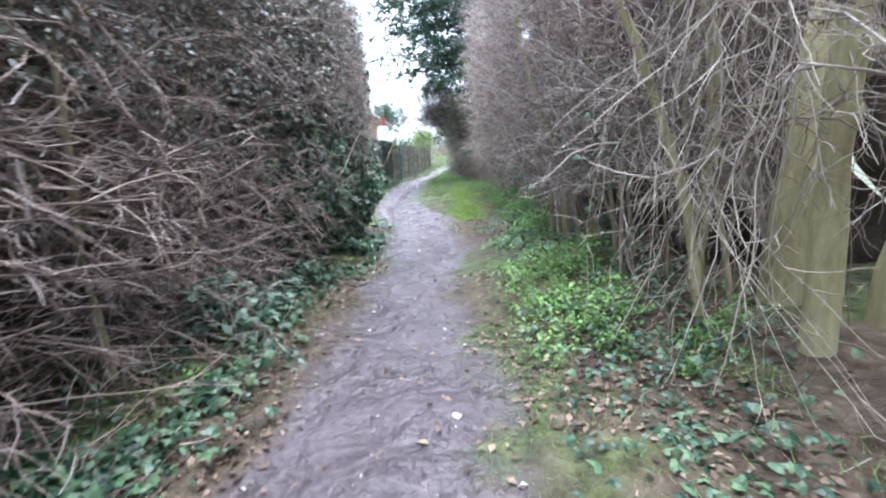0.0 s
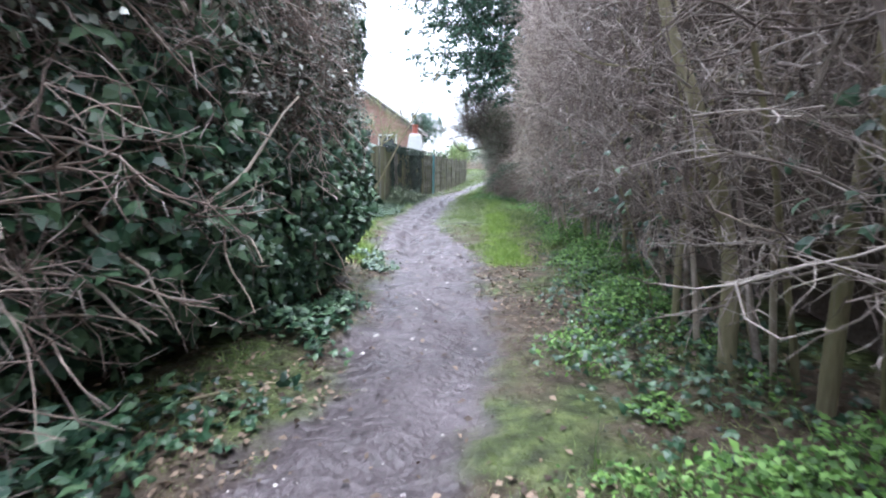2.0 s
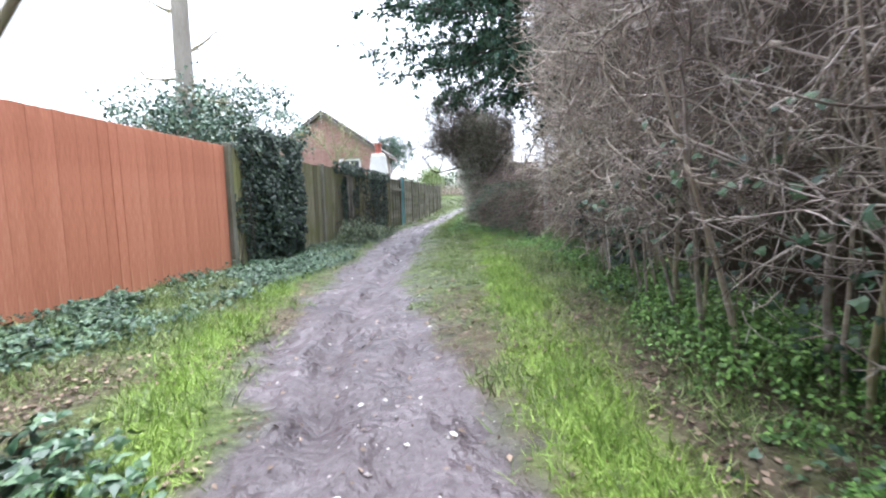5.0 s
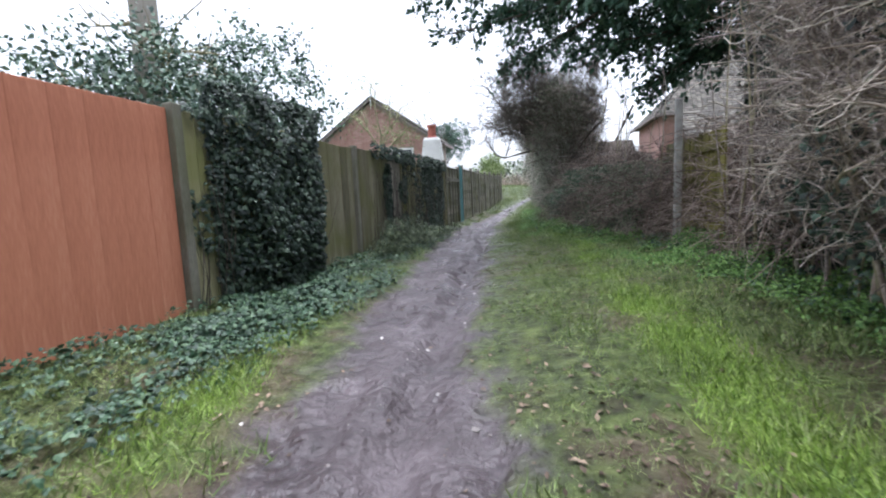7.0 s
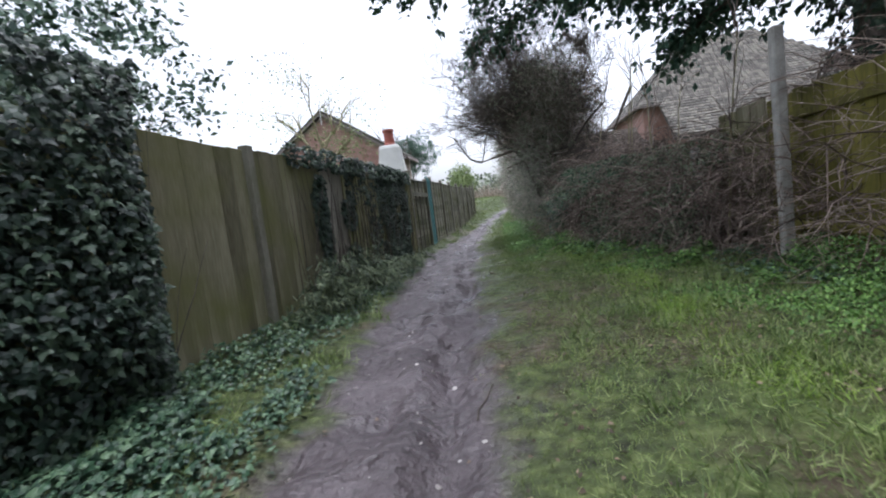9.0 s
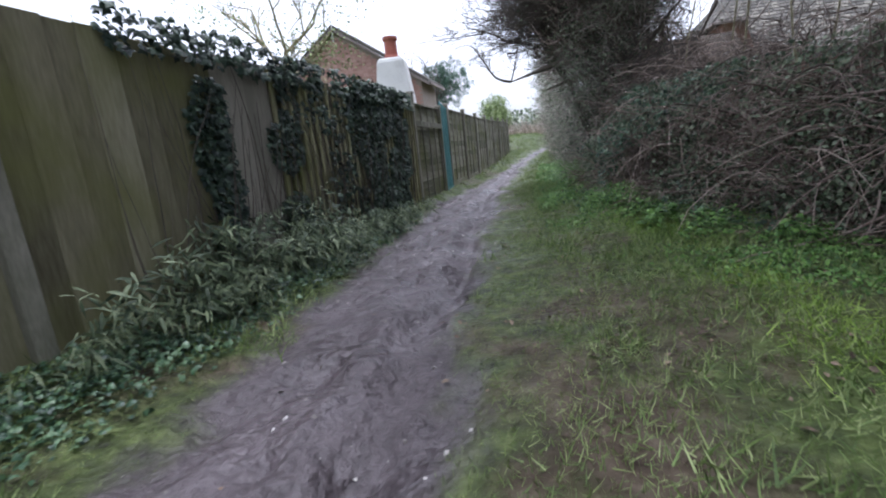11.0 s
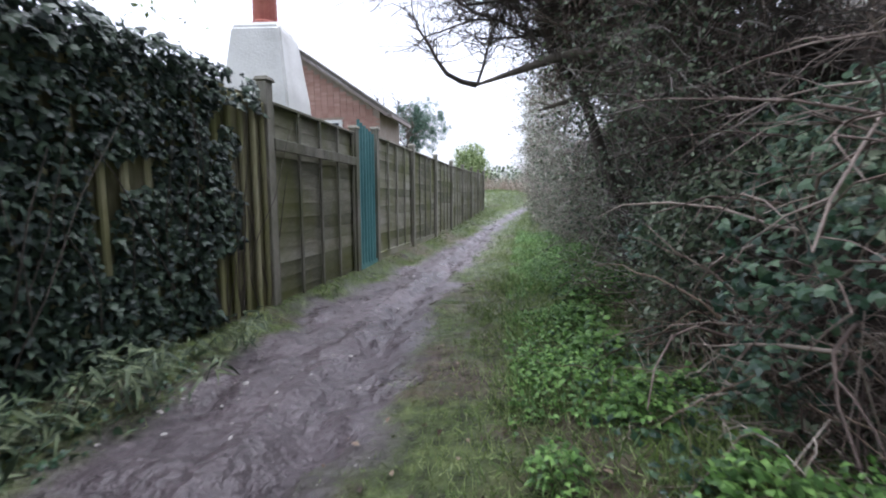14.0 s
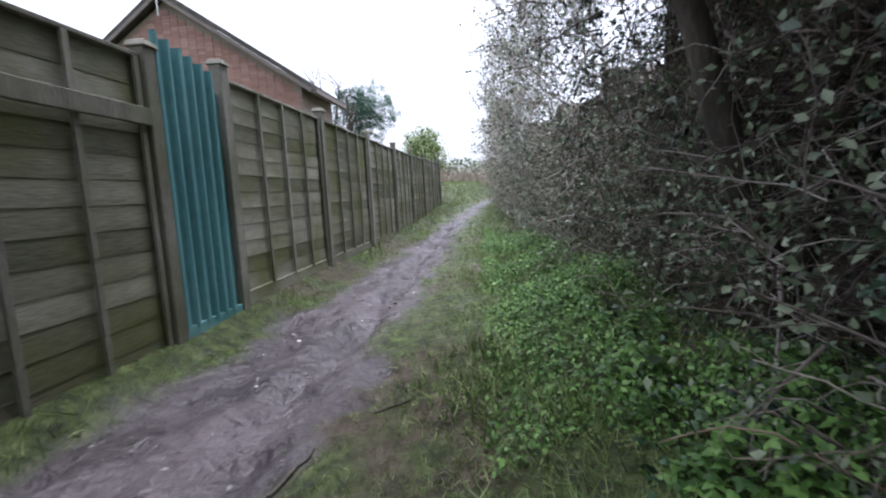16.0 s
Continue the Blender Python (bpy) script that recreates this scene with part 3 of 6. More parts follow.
def gable_house():
    cx, y0, half, eave, apex, length = -10.5, 32.6, 3.55, 4.0, 6.4, 2.2
    t = thing("house", "red brick house with a gable end and brown tiled roof", "house", (cx, y0, 0))
    prism("wall", [(-half, 0), (half, 0), (half, eave), (0, apex - 0.12), (-half, eave)], 0.02, length, M_MORTAR, t, "pale mortar behind the brickwork")
    slope = (apex - eave) / half
    for s in (-1, 1):
        out = s * (half + 0.35)
        prism("roof_slope", [(0, apex), (out, apex - slope * (half + 0.35)), (out, apex - slope * (half + 0.35) + 0.12), (0, apex + 0.14)], -0.22, length + 0.2, M_TILE, t)
        prism("bargeboard", [(0, apex - 0.11), (out, apex - slope * (half + 0.35) - 0.11), (out, apex - slope * (half + 0.35) - 0.004), (0, apex - 0.004)], -0.25, -0.215, M_DARKWOOD, t)
        # gutter along each eave
        prism("gutter", [(out - 0.02, apex - slope * (half + 0.35) - 0.10), (out + s * 0.10, apex - slope * (half + 0.35) - 0.10), (out + s * 0.10, apex - slope * (half + 0.35)), (out - 0.02, apex - slope * (half + 0.35))], -0.1, length, M_DARKWOOD, t)
    pane = part("window", bmesh_box(1.3, 0.08, 1.1), M_WHITE, t, "white framed window", at=(1.6, -0.02, 2.55))
    part("pane", bmesh_box(0.52, 0.02, 0.9), M_GLASS, pane, at=(-0.29, -0.04, 0.1))
    part("pane", bmesh_box(0.52, 0.02, 0.9), M_GLASS, pane, at=(0.29, -0.04, 0.1))
    aerial = part("aerial", bmesh_box(0.03, 0.03, 0.9), M_WHITE, t, "white aerial pole on the gable", at=(0.05, -0.30, apex - 0.6))
    part("aerial_arm", bmesh_box(0.30, 0.02, 0.02), M_WHITE, aerial, at=(0.1, 0, 0.8))
    # the bricks of the gable that rise above the fence
    bw, bh, left = 0.225, 0.075, []
    shapes = box_mesh("brick", bw - 0.012, 0.03, bh - 0.012, M_BRICK, 0)
    count = 0
    for r in range(int((apex - 1.9) / bh)):
        z = apex - 0.25 - (r + 1) * bh
        reach = min(half, (apex - 0.18 - z - bh) / slope)
        k = int(2 * reach / bw)
        for c in range(k + 1):
            x = -reach + (c + 0.5 * (r % 2)) * bw + bw / 2
            if x + bw / 2 > reach or (0.9 < x < 2.3 and 2.5 < z < 3.7):
                continue
            if x > -1.2 and count < 300:
                under("brick", shapes, t, at=(x, 0.006, z))
                count += 1
            else:
                left.append((x, z))
    if left:
        p = np.array([(x, 0.006, z) for x, z in left])
        corners = np.array([(a * (bw - 0.012) / 2, b * 0.015, c * (bh - 0.012)) for a in (-1, 1) for b in (-1, 1) for c in (0, 1)])
        faces = np.array([(0, 1, 3, 2), (4, 6, 7, 5), (0, 4, 5, 1), (2, 3, 7, 6), (1, 5, 7, 3), (0, 2, 6, 4)])
        v = (p[:, None] + corners[None]).reshape(-1, 3)
        under("brickwork", np_mesh("brickwork", v, (np.arange(len(p))[:, None, None] * 8 + faces[None]).reshape(-1, 4), M_BRICK, True), t, kind="stuff")
    return t


def bmesh_box(sx, sy, sz):
    bm = bmesh.new()
    bmesh.ops.create_cube(bm, size=1)
    for v in bm.verts:
        v.co = Vector((v.co.x * sx, v.co.y * sy, (v.co.z + 0.5) * sz))
    bmesh.ops.bevel(bm, geom=bm.edges[:], offset=min(sx, sy, sz) * 0.08, segments=1, affect="EDGES")
    return bm


gable_house()


def hip_house():
    x0, x1, y0, y1, eave, ridge = 4.2, 14.5, 34.0, 41.0, 4.6, 8.1
    t = thing("house", "brick house with a mossy brown tiled hip roof", "house", (0, 0, 0))
    under("wall", box_mesh("wall", x1 - x0 - 0.8, y1 - y0 - 0.8, eave, M_BRICK, 0.01), t, at=((x0 + x1) / 2, (y0 + y1) / 2, 0))
    bm = bmesh.new()
    a = [bm.verts.new(c) for c in ((x0, y0, eave), (x1, y0, eave), (x1, y1, eave), (x0, y1, eave))]
    r = [bm.verts.new(c) for c in ((x0 + 3.4, (y0 + y1) / 2, ridge), (x1 - 3.4, (y0 + y1) / 2, ridge))]
    for f in ((a[0], a[1], r[1], r[0]), (a[1], a[2], r[1]), (a[2], a[3], r[0], r[1]), (a[3], a[0], r[0]), (a[3], a[2], a[1], a[0])):
        bm.faces.new(f)
    part("roof", bm, M_TILE, t)
    # courses of tiles on the two slopes that face the path
    rows = 26  # courses below the eave belong to the low front slope
    tv, tf = [], []
    cube = np.array([(i, j, k) for i in (0, 1) for j in (0, 1) for k in (0, 1)], float)
    cf = np.array([(0, 1, 3, 2), (4, 6, 7, 5), (0, 4, 5, 1), (2, 3, 7, 6), (1, 5, 7, 3), (0, 2, 6, 4)])
    ym, n = (y0 + y1) / 2, 0
    low = prism("low_roof", [(0, 0), (-1.75, -1.75), (-1.75, -1.9), (0.05, -0.1)], -(x1 - x0 - 1.0), 0, M_TILE, t, "long low front slope of the roof")
    low.location, low.rotation_euler = (x0 + 1.0, y0, eave), (0, 0, radians(90))
    for s in range(-13, rows):
        u, w = s / rows, (s + 1.15) / rows
        for front in (True, False) if s >= 0 else (True,):
            lo, hi = (x0 + 1.0, x1) if s < 0 else (x0 + 3.4 * w, x1 - 3.4 * w) if front else (y0 + 3.5 * w, y1 - 3.5 * w)
            k = int((hi - lo) / 0.22)
            for c in range(k):
                g = lo + (c + 0.5 * (s % 2)) * (hi - lo) / max(k, 1)
                q = []
                for i, j, h in cube:
                    e = u if j == 0 else w
                    lift = 0.05 + 0.03 * h - 0.03 * j
                    if front:
                        q.append((g + i * 0.205, y0 + (ym - y0) * e, eave + (ridge - eave) * e + lift))
                    else:
                        q.append((x0 + 3.4 * e, g + i * 0.205, eave + (ridge - eave) * e + lift))
                tv += q
                tf.append(cf + 8 * n)
                n += 1
    under("roof_tiles", np_mesh("roof_tiles", tv, np.concatenate(tf), M_TILE, True), t, kind="stuff")
    under("gutter", box_mesh("gutter", x1 - x0, 0.1, 0.1, M_DARKWOOD, 0.01), t, at=((x0 + x1) / 2, y0 - 0.03, eave - 0.10))
    under("gutter", box_mesh("gutter", 0.1, y1 - y0, 0.1, M_DARKWOOD, 0.01), t, at=(x0 - 0.03, (y0 + y1) / 2, eave - 0.10))
    return t


hip_house()


def lathe(outline, sides, mat, name, square=False):
    bm = bmesh.new()
    rings = []
    for r, z in outline:
        rings.append([bm.verts.new((r * math.cos(a), r * math.sin(a), z)) for a in (2 * math.pi * (i + 0.5) / sides for i in range(sides))])
    for a, b in zip(rings, rings[1:]):
        for i in range(sides):
            bm.faces.new((a[i], a[(i + 1) % sides], b[(i + 1) % sides], b[i]))
    bm.faces.new(rings[0][::-1])
    bm.faces.new(rings[-1])
    return bm


def garden_chimney():
    t = thing("garden_chimney", "white rendered garden oven chimney with a terracotta pot", "chimney", (-4.75, 22.75, 0.0))
    bm = lathe([(0.50, 0), (0.50, 1.85), (0.48, 2.1), (0.42, 2.4), (0.36, 2.74), (0.31, 2.80)], 4, M_RENDER, "flue")
    bmesh.ops.bevel(bm, geom=bm.edges[:], offset=0.02, segments=2, affect="EDGES")
    part("flue", bm, M_RENDER, t, turn=(0, 0, 0.15))
    part("pot", lathe([(0.15, 2.76), (0.15, 2.84), (0.125, 2.86), (0.12, 3.12), (0.145, 3.15), (0.145, 3.20), (0.11, 3.20)], 20, M_POT, "pot"), M_POT, t)
    return t


garden_chimney()

# ---- hedges ----
def hedge_points(n, face, y0, y1, z0, z1, side, depth, bias=1.0):
    """Places in the outer growth of a hedge. side: +1 where the hedge lies beyond x = face(y, z), -1 where it lies before it."""
    y, z = uni(y0, y1, n), z0 + (z1 - z0) * uni(0, 1, n) ** bias
    return np.stack([face(y, z) + side * uni(0, depth, n), y, z + ground_z(0 * y, y) * 0], -1)


def clear_left(lines):
    """Leave out what sticks out over the trodden way from the thicket before it."""
    return lines[(lines[..., 0] < path_l(lines[..., 1]) + 0.02).all(1)]


def clear_right(lines, gap=0.4):
    return lines[(lines[..., 0] > path_r(lines[..., 1]) + gap).all(1)]


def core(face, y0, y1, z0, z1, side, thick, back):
    """A lumpy solid added well behind a hedge's face for its dark, shaded inside."""
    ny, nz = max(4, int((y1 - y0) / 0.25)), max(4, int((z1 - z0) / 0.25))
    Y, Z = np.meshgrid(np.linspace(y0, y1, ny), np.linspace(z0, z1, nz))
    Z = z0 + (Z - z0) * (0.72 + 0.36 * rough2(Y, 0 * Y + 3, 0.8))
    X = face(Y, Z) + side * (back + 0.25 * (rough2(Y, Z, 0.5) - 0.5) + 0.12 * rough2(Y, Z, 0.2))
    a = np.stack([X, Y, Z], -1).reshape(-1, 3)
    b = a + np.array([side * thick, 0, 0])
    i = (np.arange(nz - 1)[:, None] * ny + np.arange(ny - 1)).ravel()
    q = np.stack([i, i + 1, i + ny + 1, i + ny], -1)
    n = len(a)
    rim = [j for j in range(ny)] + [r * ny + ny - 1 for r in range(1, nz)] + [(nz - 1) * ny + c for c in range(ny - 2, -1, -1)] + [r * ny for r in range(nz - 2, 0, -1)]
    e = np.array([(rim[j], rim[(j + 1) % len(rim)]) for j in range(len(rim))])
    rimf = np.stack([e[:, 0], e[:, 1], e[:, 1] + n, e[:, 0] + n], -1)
    return np_mesh("shade_core", np.concatenate([a, b]), np.concatenate([q, q[:, ::-1] + n, rimf]), M_SHADECORE)


def stem_mesh(height, r0, lean, sides=7, mat=M_BARK, k=7):
    p = sprigs(np.zeros((1, 3)), np.array([[lean[0], lean[1], 1.0]]), np.array([height]), k, 0.06)
    p[0, 0, 2] = -0.1
    v, f = tubes(p, np.linspace(r0, r0 * 0.45, k)[None] * uni(0.9, 1.1, 1, k), sides)
    return np_mesh("stem", v, f, mat)


def face_right(y, z):
    x = np.interp(y, [-3, 1, 2.2, 3, 5, 8, 10, 12, 13.2, 14.2], [1.0, 0.98, 0.85, 0.62, 0.40, 0.20, 0.10, 0.18, 0.5, 0.95])
    return x + 0.42 * ease(0.95, 0.3, z) - 0.16 * ease(1.4, 2.6, z) + 0.24 * (rough2(y, z, 0.9) - 0.5)


def right_hedge():
    t = thing("hedge", "tall leafless clipped hedge of dense grey-brown twigs", "hedge", (0, 0, 0))
    y0, y1, top = -2.5, 14.0, 4.6
    under("shade_core", core(face_right, 3.2, 13.6, 0.05, 3.4, 1, 0.9, 0.85), t)
    under("shade_core", core(face_right, y0, 3.1, 0.05, 3.4, 1, 0.9, 1.75), t)
    n = 5200
    s = hedge_points(n, face_right, y0, y1, 0.62, top, 1, 0.6)
    s[:, 0] += 0.08
    s = s[(s[:, 2] < 3.5 + 1.1 * ease(8, 12, s[:, 1])) & ((s[:, 1] > 2.2) | (uni(0, 1, n) < 0.22) | (s[:, 2] > 2.2))]
    n = len(s)
    way = np.stack([-uni(0.2, 1.0, n), rng.normal(0, 0.7, n), rng.normal(0.35, 0.5, n)], -1)
    a = clear_right(sprigs(s, way, uni(0.25, 0.6, n), 5, 0.25), 0.3)
    n = len(a)
    v1, f1 = tubes(a, taper(n, 5, 0.0055, 0.002), 4)
    under("branch_growth", np_mesh("branch_growth", v1, f1, M_TWIG), t, kind="stuff")
    # crooked pale limbs that run along the face
    for count, low, high, reach, r0, mat in ((1100, 0.9, 3.2, (0.35, 0.9), 0.0060, M_PALE), (520, 0.9, 2.6, (0.3, 0.8), 0.0045, M_BLEACHED)):
        root = hedge_points(count, face_right, 2.3, 12.5, low, high, 1, 0.35)
        thick = sprigs(root, np.stack([-uni(0.05, 0.6, count), rng.normal(0, 0.9, count), rng.normal(0.15, 0.45, count)], -1), uni(*reach, count), 9, 0.30)
        thick = clear_right(thick, 0.80)
        v0, f0 = tubes(thick, taper(len(thick), 9, r0, 0.0025), 5)
        under("limb_growth", np_mesh("limb_growth", v0, f0, mat), t, kind="stuff")
        fork = clear_right(offshoots(thick, 3 * len(thick), (0.12, 0.40), 0.6, 6, 0.3), 0.36)
        v0, f0 = tubes(fork, taper(len(fork), 6, r0 * 0.5, 0.0012), 4)
        under("spur_growth", np_mesh("spur_growth", v0, f0, mat), t, kind="stuff")
    b = offshoots(a, 34000, (0.08, 0.28), 0.85, 4, 0.3)
    v2, f2 = tubes(b, taper(len(b), 4, 0.0030, 0.0010), 3)
    under("twig_growth", np_mesh("twig_growth", v2, f2, M_TWIG), t, kind="stuff")
    c = offshoots(b, 52000, (0.03, 0.11), 0.9, 3, 0.3)
    v3, f3 = tubes(c, taper(len(c), 3, 0.0020, 0.0009), 3)
    under("tip_growth", np_mesh("tip_growth", v3, f3, M_TWIG), t, kind="stuff")
    # upright stems stand bare at the foot
    for i in range(84):
        y = 2.3 + i * 0.135 + uni(-0.1, 0.1)
        x = float(face_right(np.array(y), np.array(0.3))) + uni(-0.05, 0.38)
        under("stem", stem_mesh(uni(1.0, 2.0), uni(0.008, 0.020), (uni(-0.35, 0.05), uni(-0.25, 0.25)), mat=(M_BARK, M_PALE, M_TWIG)[i % 3]), t, at=(x, y, float(ground_z(x, y))))
    n = 2600
    p = hedge_points(n, face_right, 2.7, y1, 0.1, 1.5, 1, 0.35, 2.2)
    p = p[rough2(p[:, 1] + 5, p[:, 2], 0.5) > 0.4]
    n = len(p)
    v, f = leaves(IVY, p, np.stack([-uni(0.3, 1, n), rng.normal(-0.3, 0.5, n), uni(0, 1, n)], -1), uni(0.03, 0.065, n))
    under("ivy_foliage", np_mesh("ivy_foliage", v, f, M_IVY, True), t, "dark green ivy among the stems", kind="stuff")
    n = 4200
    p = hedge_points(n, face_right, 10.5, 14.2, 0.1, 3.4, 1, 0.3, 1.0)
    p = p[rough2(p[:, 1] + 3, p[:, 2], 0.6) > 0.5]
    n = len(p)
    v, f = leaves(IVY, p, np.stack([-uni(0.2, 1, n), rng.normal(-0.3, 0.5, n), uni(0, 0.9, n)], -1), uni(0.035, 0.075, n))
    under("ivy_foliage", np_mesh("ivy_foliage", v, f, M_IVY_DARK), t, "dark ivy over the hedge's far end", kind="stuff")
    return t


right_hedge()


def near_trunks():
    """The mossy stems and hanging dry creeper at the hedge's near end."""
    for y, x, r, h, lean in ((1.86, 1.36, 0.065, 3.6, (-0.03, 0.02)), (2.08, 1.80, 0.075, 3.6, (-0.02, -0.05)), (2.45, 1.58, 0.10, 3.6, (0.03, -0.03)), (2.9, 1.95, 0.12, 3.7, (0.02, -0.03)), (2.75, 1.28, 0.045, 3.4, (-0.06, 0.02)), (2.35, 1.12, 0.03, 3.3, (-0.05, 0.04)), (1.5, 1.62, 0.06, 3.5, (0.03, -0.03)), (0.9, 1.5, 0.06, 3.4, (-0.05, 0.03)), (4.62, 0.86, 0.040, 3.0, (-0.03, 0.03)), (4.2, 1.02, 0.03, 2.6, (0.02, -0.05)), (5.12, 0.78, 0.022, 2.0, (-0.12, 0.05)), (6.6, 0.85, 0.03, 2.4, (-0.12, -0.06))):
        t = thing("hedge_tree", "upright mossy grey-green tree stem in the hedge", "tree", (x, y, float(ground_z(x, y))), "hedge trees")
        under("trunk", stem_mesh(h, r, lean, 12, M_MOSSBARK if y < 3.5 else M_BARK, 15), t)
        a = sprigs(np.stack([np.zeros(9), np.zeros(9), uni(0.9, h * 0.9, 9)], -1) + np.array([[lean[0], lean[1], 0]]) * uni(0.9, h, 9, 1), np.stack([uni(-0.5, 0.4, 9), uni(-1, 1, 9), uni(0, 0.8, 9)], -1), uni(0.25, 0.6, 9), 6, 0.25)
        v, f = tubes(a, taper(9, 6, 0.007, 0.002), 5)
        under("limb_growth", np_mesh("limb_growth", v, f, M_BARK), t, kind="stuff")
    t = thing("dry_creeper", "hanging tangle of pale dry creeper stems", "creeper", (0, 0, 0))
    n = 190
    s = np.stack([uni(0.78, 1.5, n), 1.6 + np.abs(rng.normal(0.3, 0.45, n)), uni(0.8, 2.8, n)], -1)
    a = sprigs(s, np.stack([uni(-0.2, 0.15, n), rng.normal(0, 0.16, n), uni(-1, -0.8, n)], -1), uni(0.5, 1.3, n), 12, 0.27, 0.9)
    # one long bundle slants down to the ground beside the way
    m = 6
    s2 = np.stack([0.86 + rng.normal(0, 0.02, m), 1.9 + rng.normal(0, 0.03, m), 0.85 + rng.normal(0, 0.05, m)], -1)
    a = np.concatenate([a, sprigs(s2, np.array([[0.30, -0.62, -0.85]]) + rng.normal(0, 0.04, (m, 3)), uni(0.95, 1.15, m), 12, 0.06, 0.1)])
    a[..., 2] = np.maximum(a[..., 2], ground_z(a[..., 0], a[..., 1]) + 0.01)
    v, f = tubes(a, taper(len(a), 12, 0.0030, 0.0014) * np.where(np.arange(len(a)) < n, 1.0, 0.6)[:, None], 4)
    under("creeping_stem", np_mesh("creeping_stem", v, f, M_BLEACHED), t, kind="stuff")
    b = offshoots(a, 1100, (0.08, 0.30), 0.4, 6, 0.4, 0.8)
    v, f = tubes(b, taper(len(b), 6, 0.0018, 0.0008), 3)
    under("tendril_growth", np_mesh("tendril_growth", v, f, M_PALE), t, kind="stuff")


near_trunks()


def face_left(y, z):
    x = np.interp(y, [-3, 0.5, 2, 3, 4.4, 5.2, 6.3, 6.7, 7.2], [-1.35, -1.40, -1.55, -1.60, -1.42, -1.42, -1.50, -1.80, -2.6])
    return x - 0.28 * ease(0.7, 0.05, z) + 0.12 * ease(0.6, 1.6, z) * ease(6, 3, y) - 0.30 * ease(2.2, 3.4, z) + 0.26 * (rough2(y, z, 0.8) - 0.5)


def left_hedge():
    t = thing("hedge", "overgrown thicket of bare bramble canes with ivy over its end", "hedge", (0, 0, 0))
    y0, y1, top = -2.5, 6.8, 3.1
    under("shade_core", core(face_left, y0, y1, 0.1, top - 0.2, -1, 1.2, 0.55), t)
    n = 2000
    s = np.concatenate([hedge_points(n, face_left, y0, 3.7, 0.1, top, -1, 0.6), hedge_points(750, face_left, 3.5, 6.0, 1.4, top, -1, 0.5)])
    n = len(s)
    way = np.stack([uni(-0.1, 0.9, n), rng.normal(0.5, 0.8, n), rng.normal(-0.05, 0.45, n)], -1)
    a = sprigs(s, way, uni(0.35, 0.95, n), 6, 0.2, 0.25)
    a[..., 2] = np.maximum(a[..., 2], 0.06)
    a = clear_left(a)
    n = len(a)
    v, f = tubes(a, taper(n, 6, 0.0055, 0.002), 4)
    under("cane_growth", np_mesh("cane_growth", v, f, M_BRAMBLE), t, kind="stuff")
    b = clear_left(offshoots(a, 24000, (0.10, 0.38), 0.6, 4, 0.25, 0.2))
    v, f = tubes(b, taper(len(b), 4, 0.003, 0.0011), 3)
    under("twig_growth", np_mesh("twig_growth", v, f, M_BRAMBLE), t, kind="stuff")
    c = offshoots(b, 46000, (0.05, 0.16), 0.8, 3, 0.3)
    v, f = tubes(c, taper(len(c), 3, 0.0023, 0.001), 3)
    under("tip_growth", np_mesh("tip_growth", v, f, M_TWIG), t, kind="stuff")
    # ivy thickens towards the far end
    n = 34000
    y = 2.4 + 4.5 * uni(0, 1, n) ** 0.55
    z = uni(0.12, top, n)
    keep = 0.65 * rough2(y + 40, z, 0.45) + 0.35 * rough2(y + 9, z, 0.17) + 0.50 * ease(3.0, 4.3, y) - 0.75 * ease(1.55 + 0.35 * ease(3.6, 5.2, y), 2.15 + 0.35 * ease(3.6, 5.2, y), z) - 0.25 * ease(0.35, 0.1, z) > 0.79
    y, z = y[keep], z[keep]
    n = len(y)
    p = np.stack([face_left(y, z) - uni(-0.06, 0.4, n), y, z], -1)
    face = np.stack([rng.normal(0.5, 0.5, n), rng.normal(-0.35, 0.6, n), rng.normal(0.45, 0.5, n)], -1)
    v, f = leaves(IVY, p, face, 0.035 + 0.065 * uni(0, 1, n) ** 1.5, droop=rng.normal(0, 0.7, (n, 3)) + np.array([0.1, 0, -0.45]))
    under("ivy_foliage", np_mesh("ivy_foliage", v, f, M_IVY, True), t, "glossy dark green ivy leaves", kind="stuff")
    # crooked ivy limbs show in the gaps
    n = 70
    q = hedge_points(n, face_left, 3.2, 6.6, 0.15, 1.9, -1, 0.25)
    a = sprigs(q, np.stack([uni(-0.1, 0.5, n), rng.normal(-0.3, 0.8, n), rng.normal(-0.1, 0.6, n)], -1), uni(0.3, 0.8, n), 8, 0.28)
    v, f = tubes(clear_left(a), taper(len(clear_left(a)), 8, 0.009, 0.003), 5)
    under("limb_growth", np_mesh("limb_growth", v, f, M_PALE), t, kind="stuff")
    # small greyish leaves in the upper growth
    n = 60000
    p = hedge_points(n, face_left, -0.8, 6.8, 0.8, top, -1, 0.28, 0.6)
    p[:, 0] += uni(0, 0.26, n) * ease(1.0, 1.6, p[:, 2])
    p = p[p[:, 0] < path_l(p[:, 1]) - 0.15]
    p = p[rough2(p[:, 1], p[:, 2], 0.3) + 0.5 * ease(0.9, 1.9, p[:, 2]) > 0.55]
    n = len(p)
    v, f = leaves(LEAF, p, rng.normal(0, 1, (n, 3)) + np.array([0.6, -0.3, 0.8]), uni(0.02, 0.05, n))
    under("foliage", np_mesh("foliage", v, f, M_GREYLEAF), t, kind="stuff")
    # the far end turned towards the fence
    n = 9000
    x, z = uni(-4.0, -1.75, n), uni(0.1, 3.2, n)
    p = np.stack([x, 6.45 + 0.4 * rough2(x, z, 0.5) + uni(-0.3, 0.1, n) - 0.35 * (x + 1.8), z], -1)
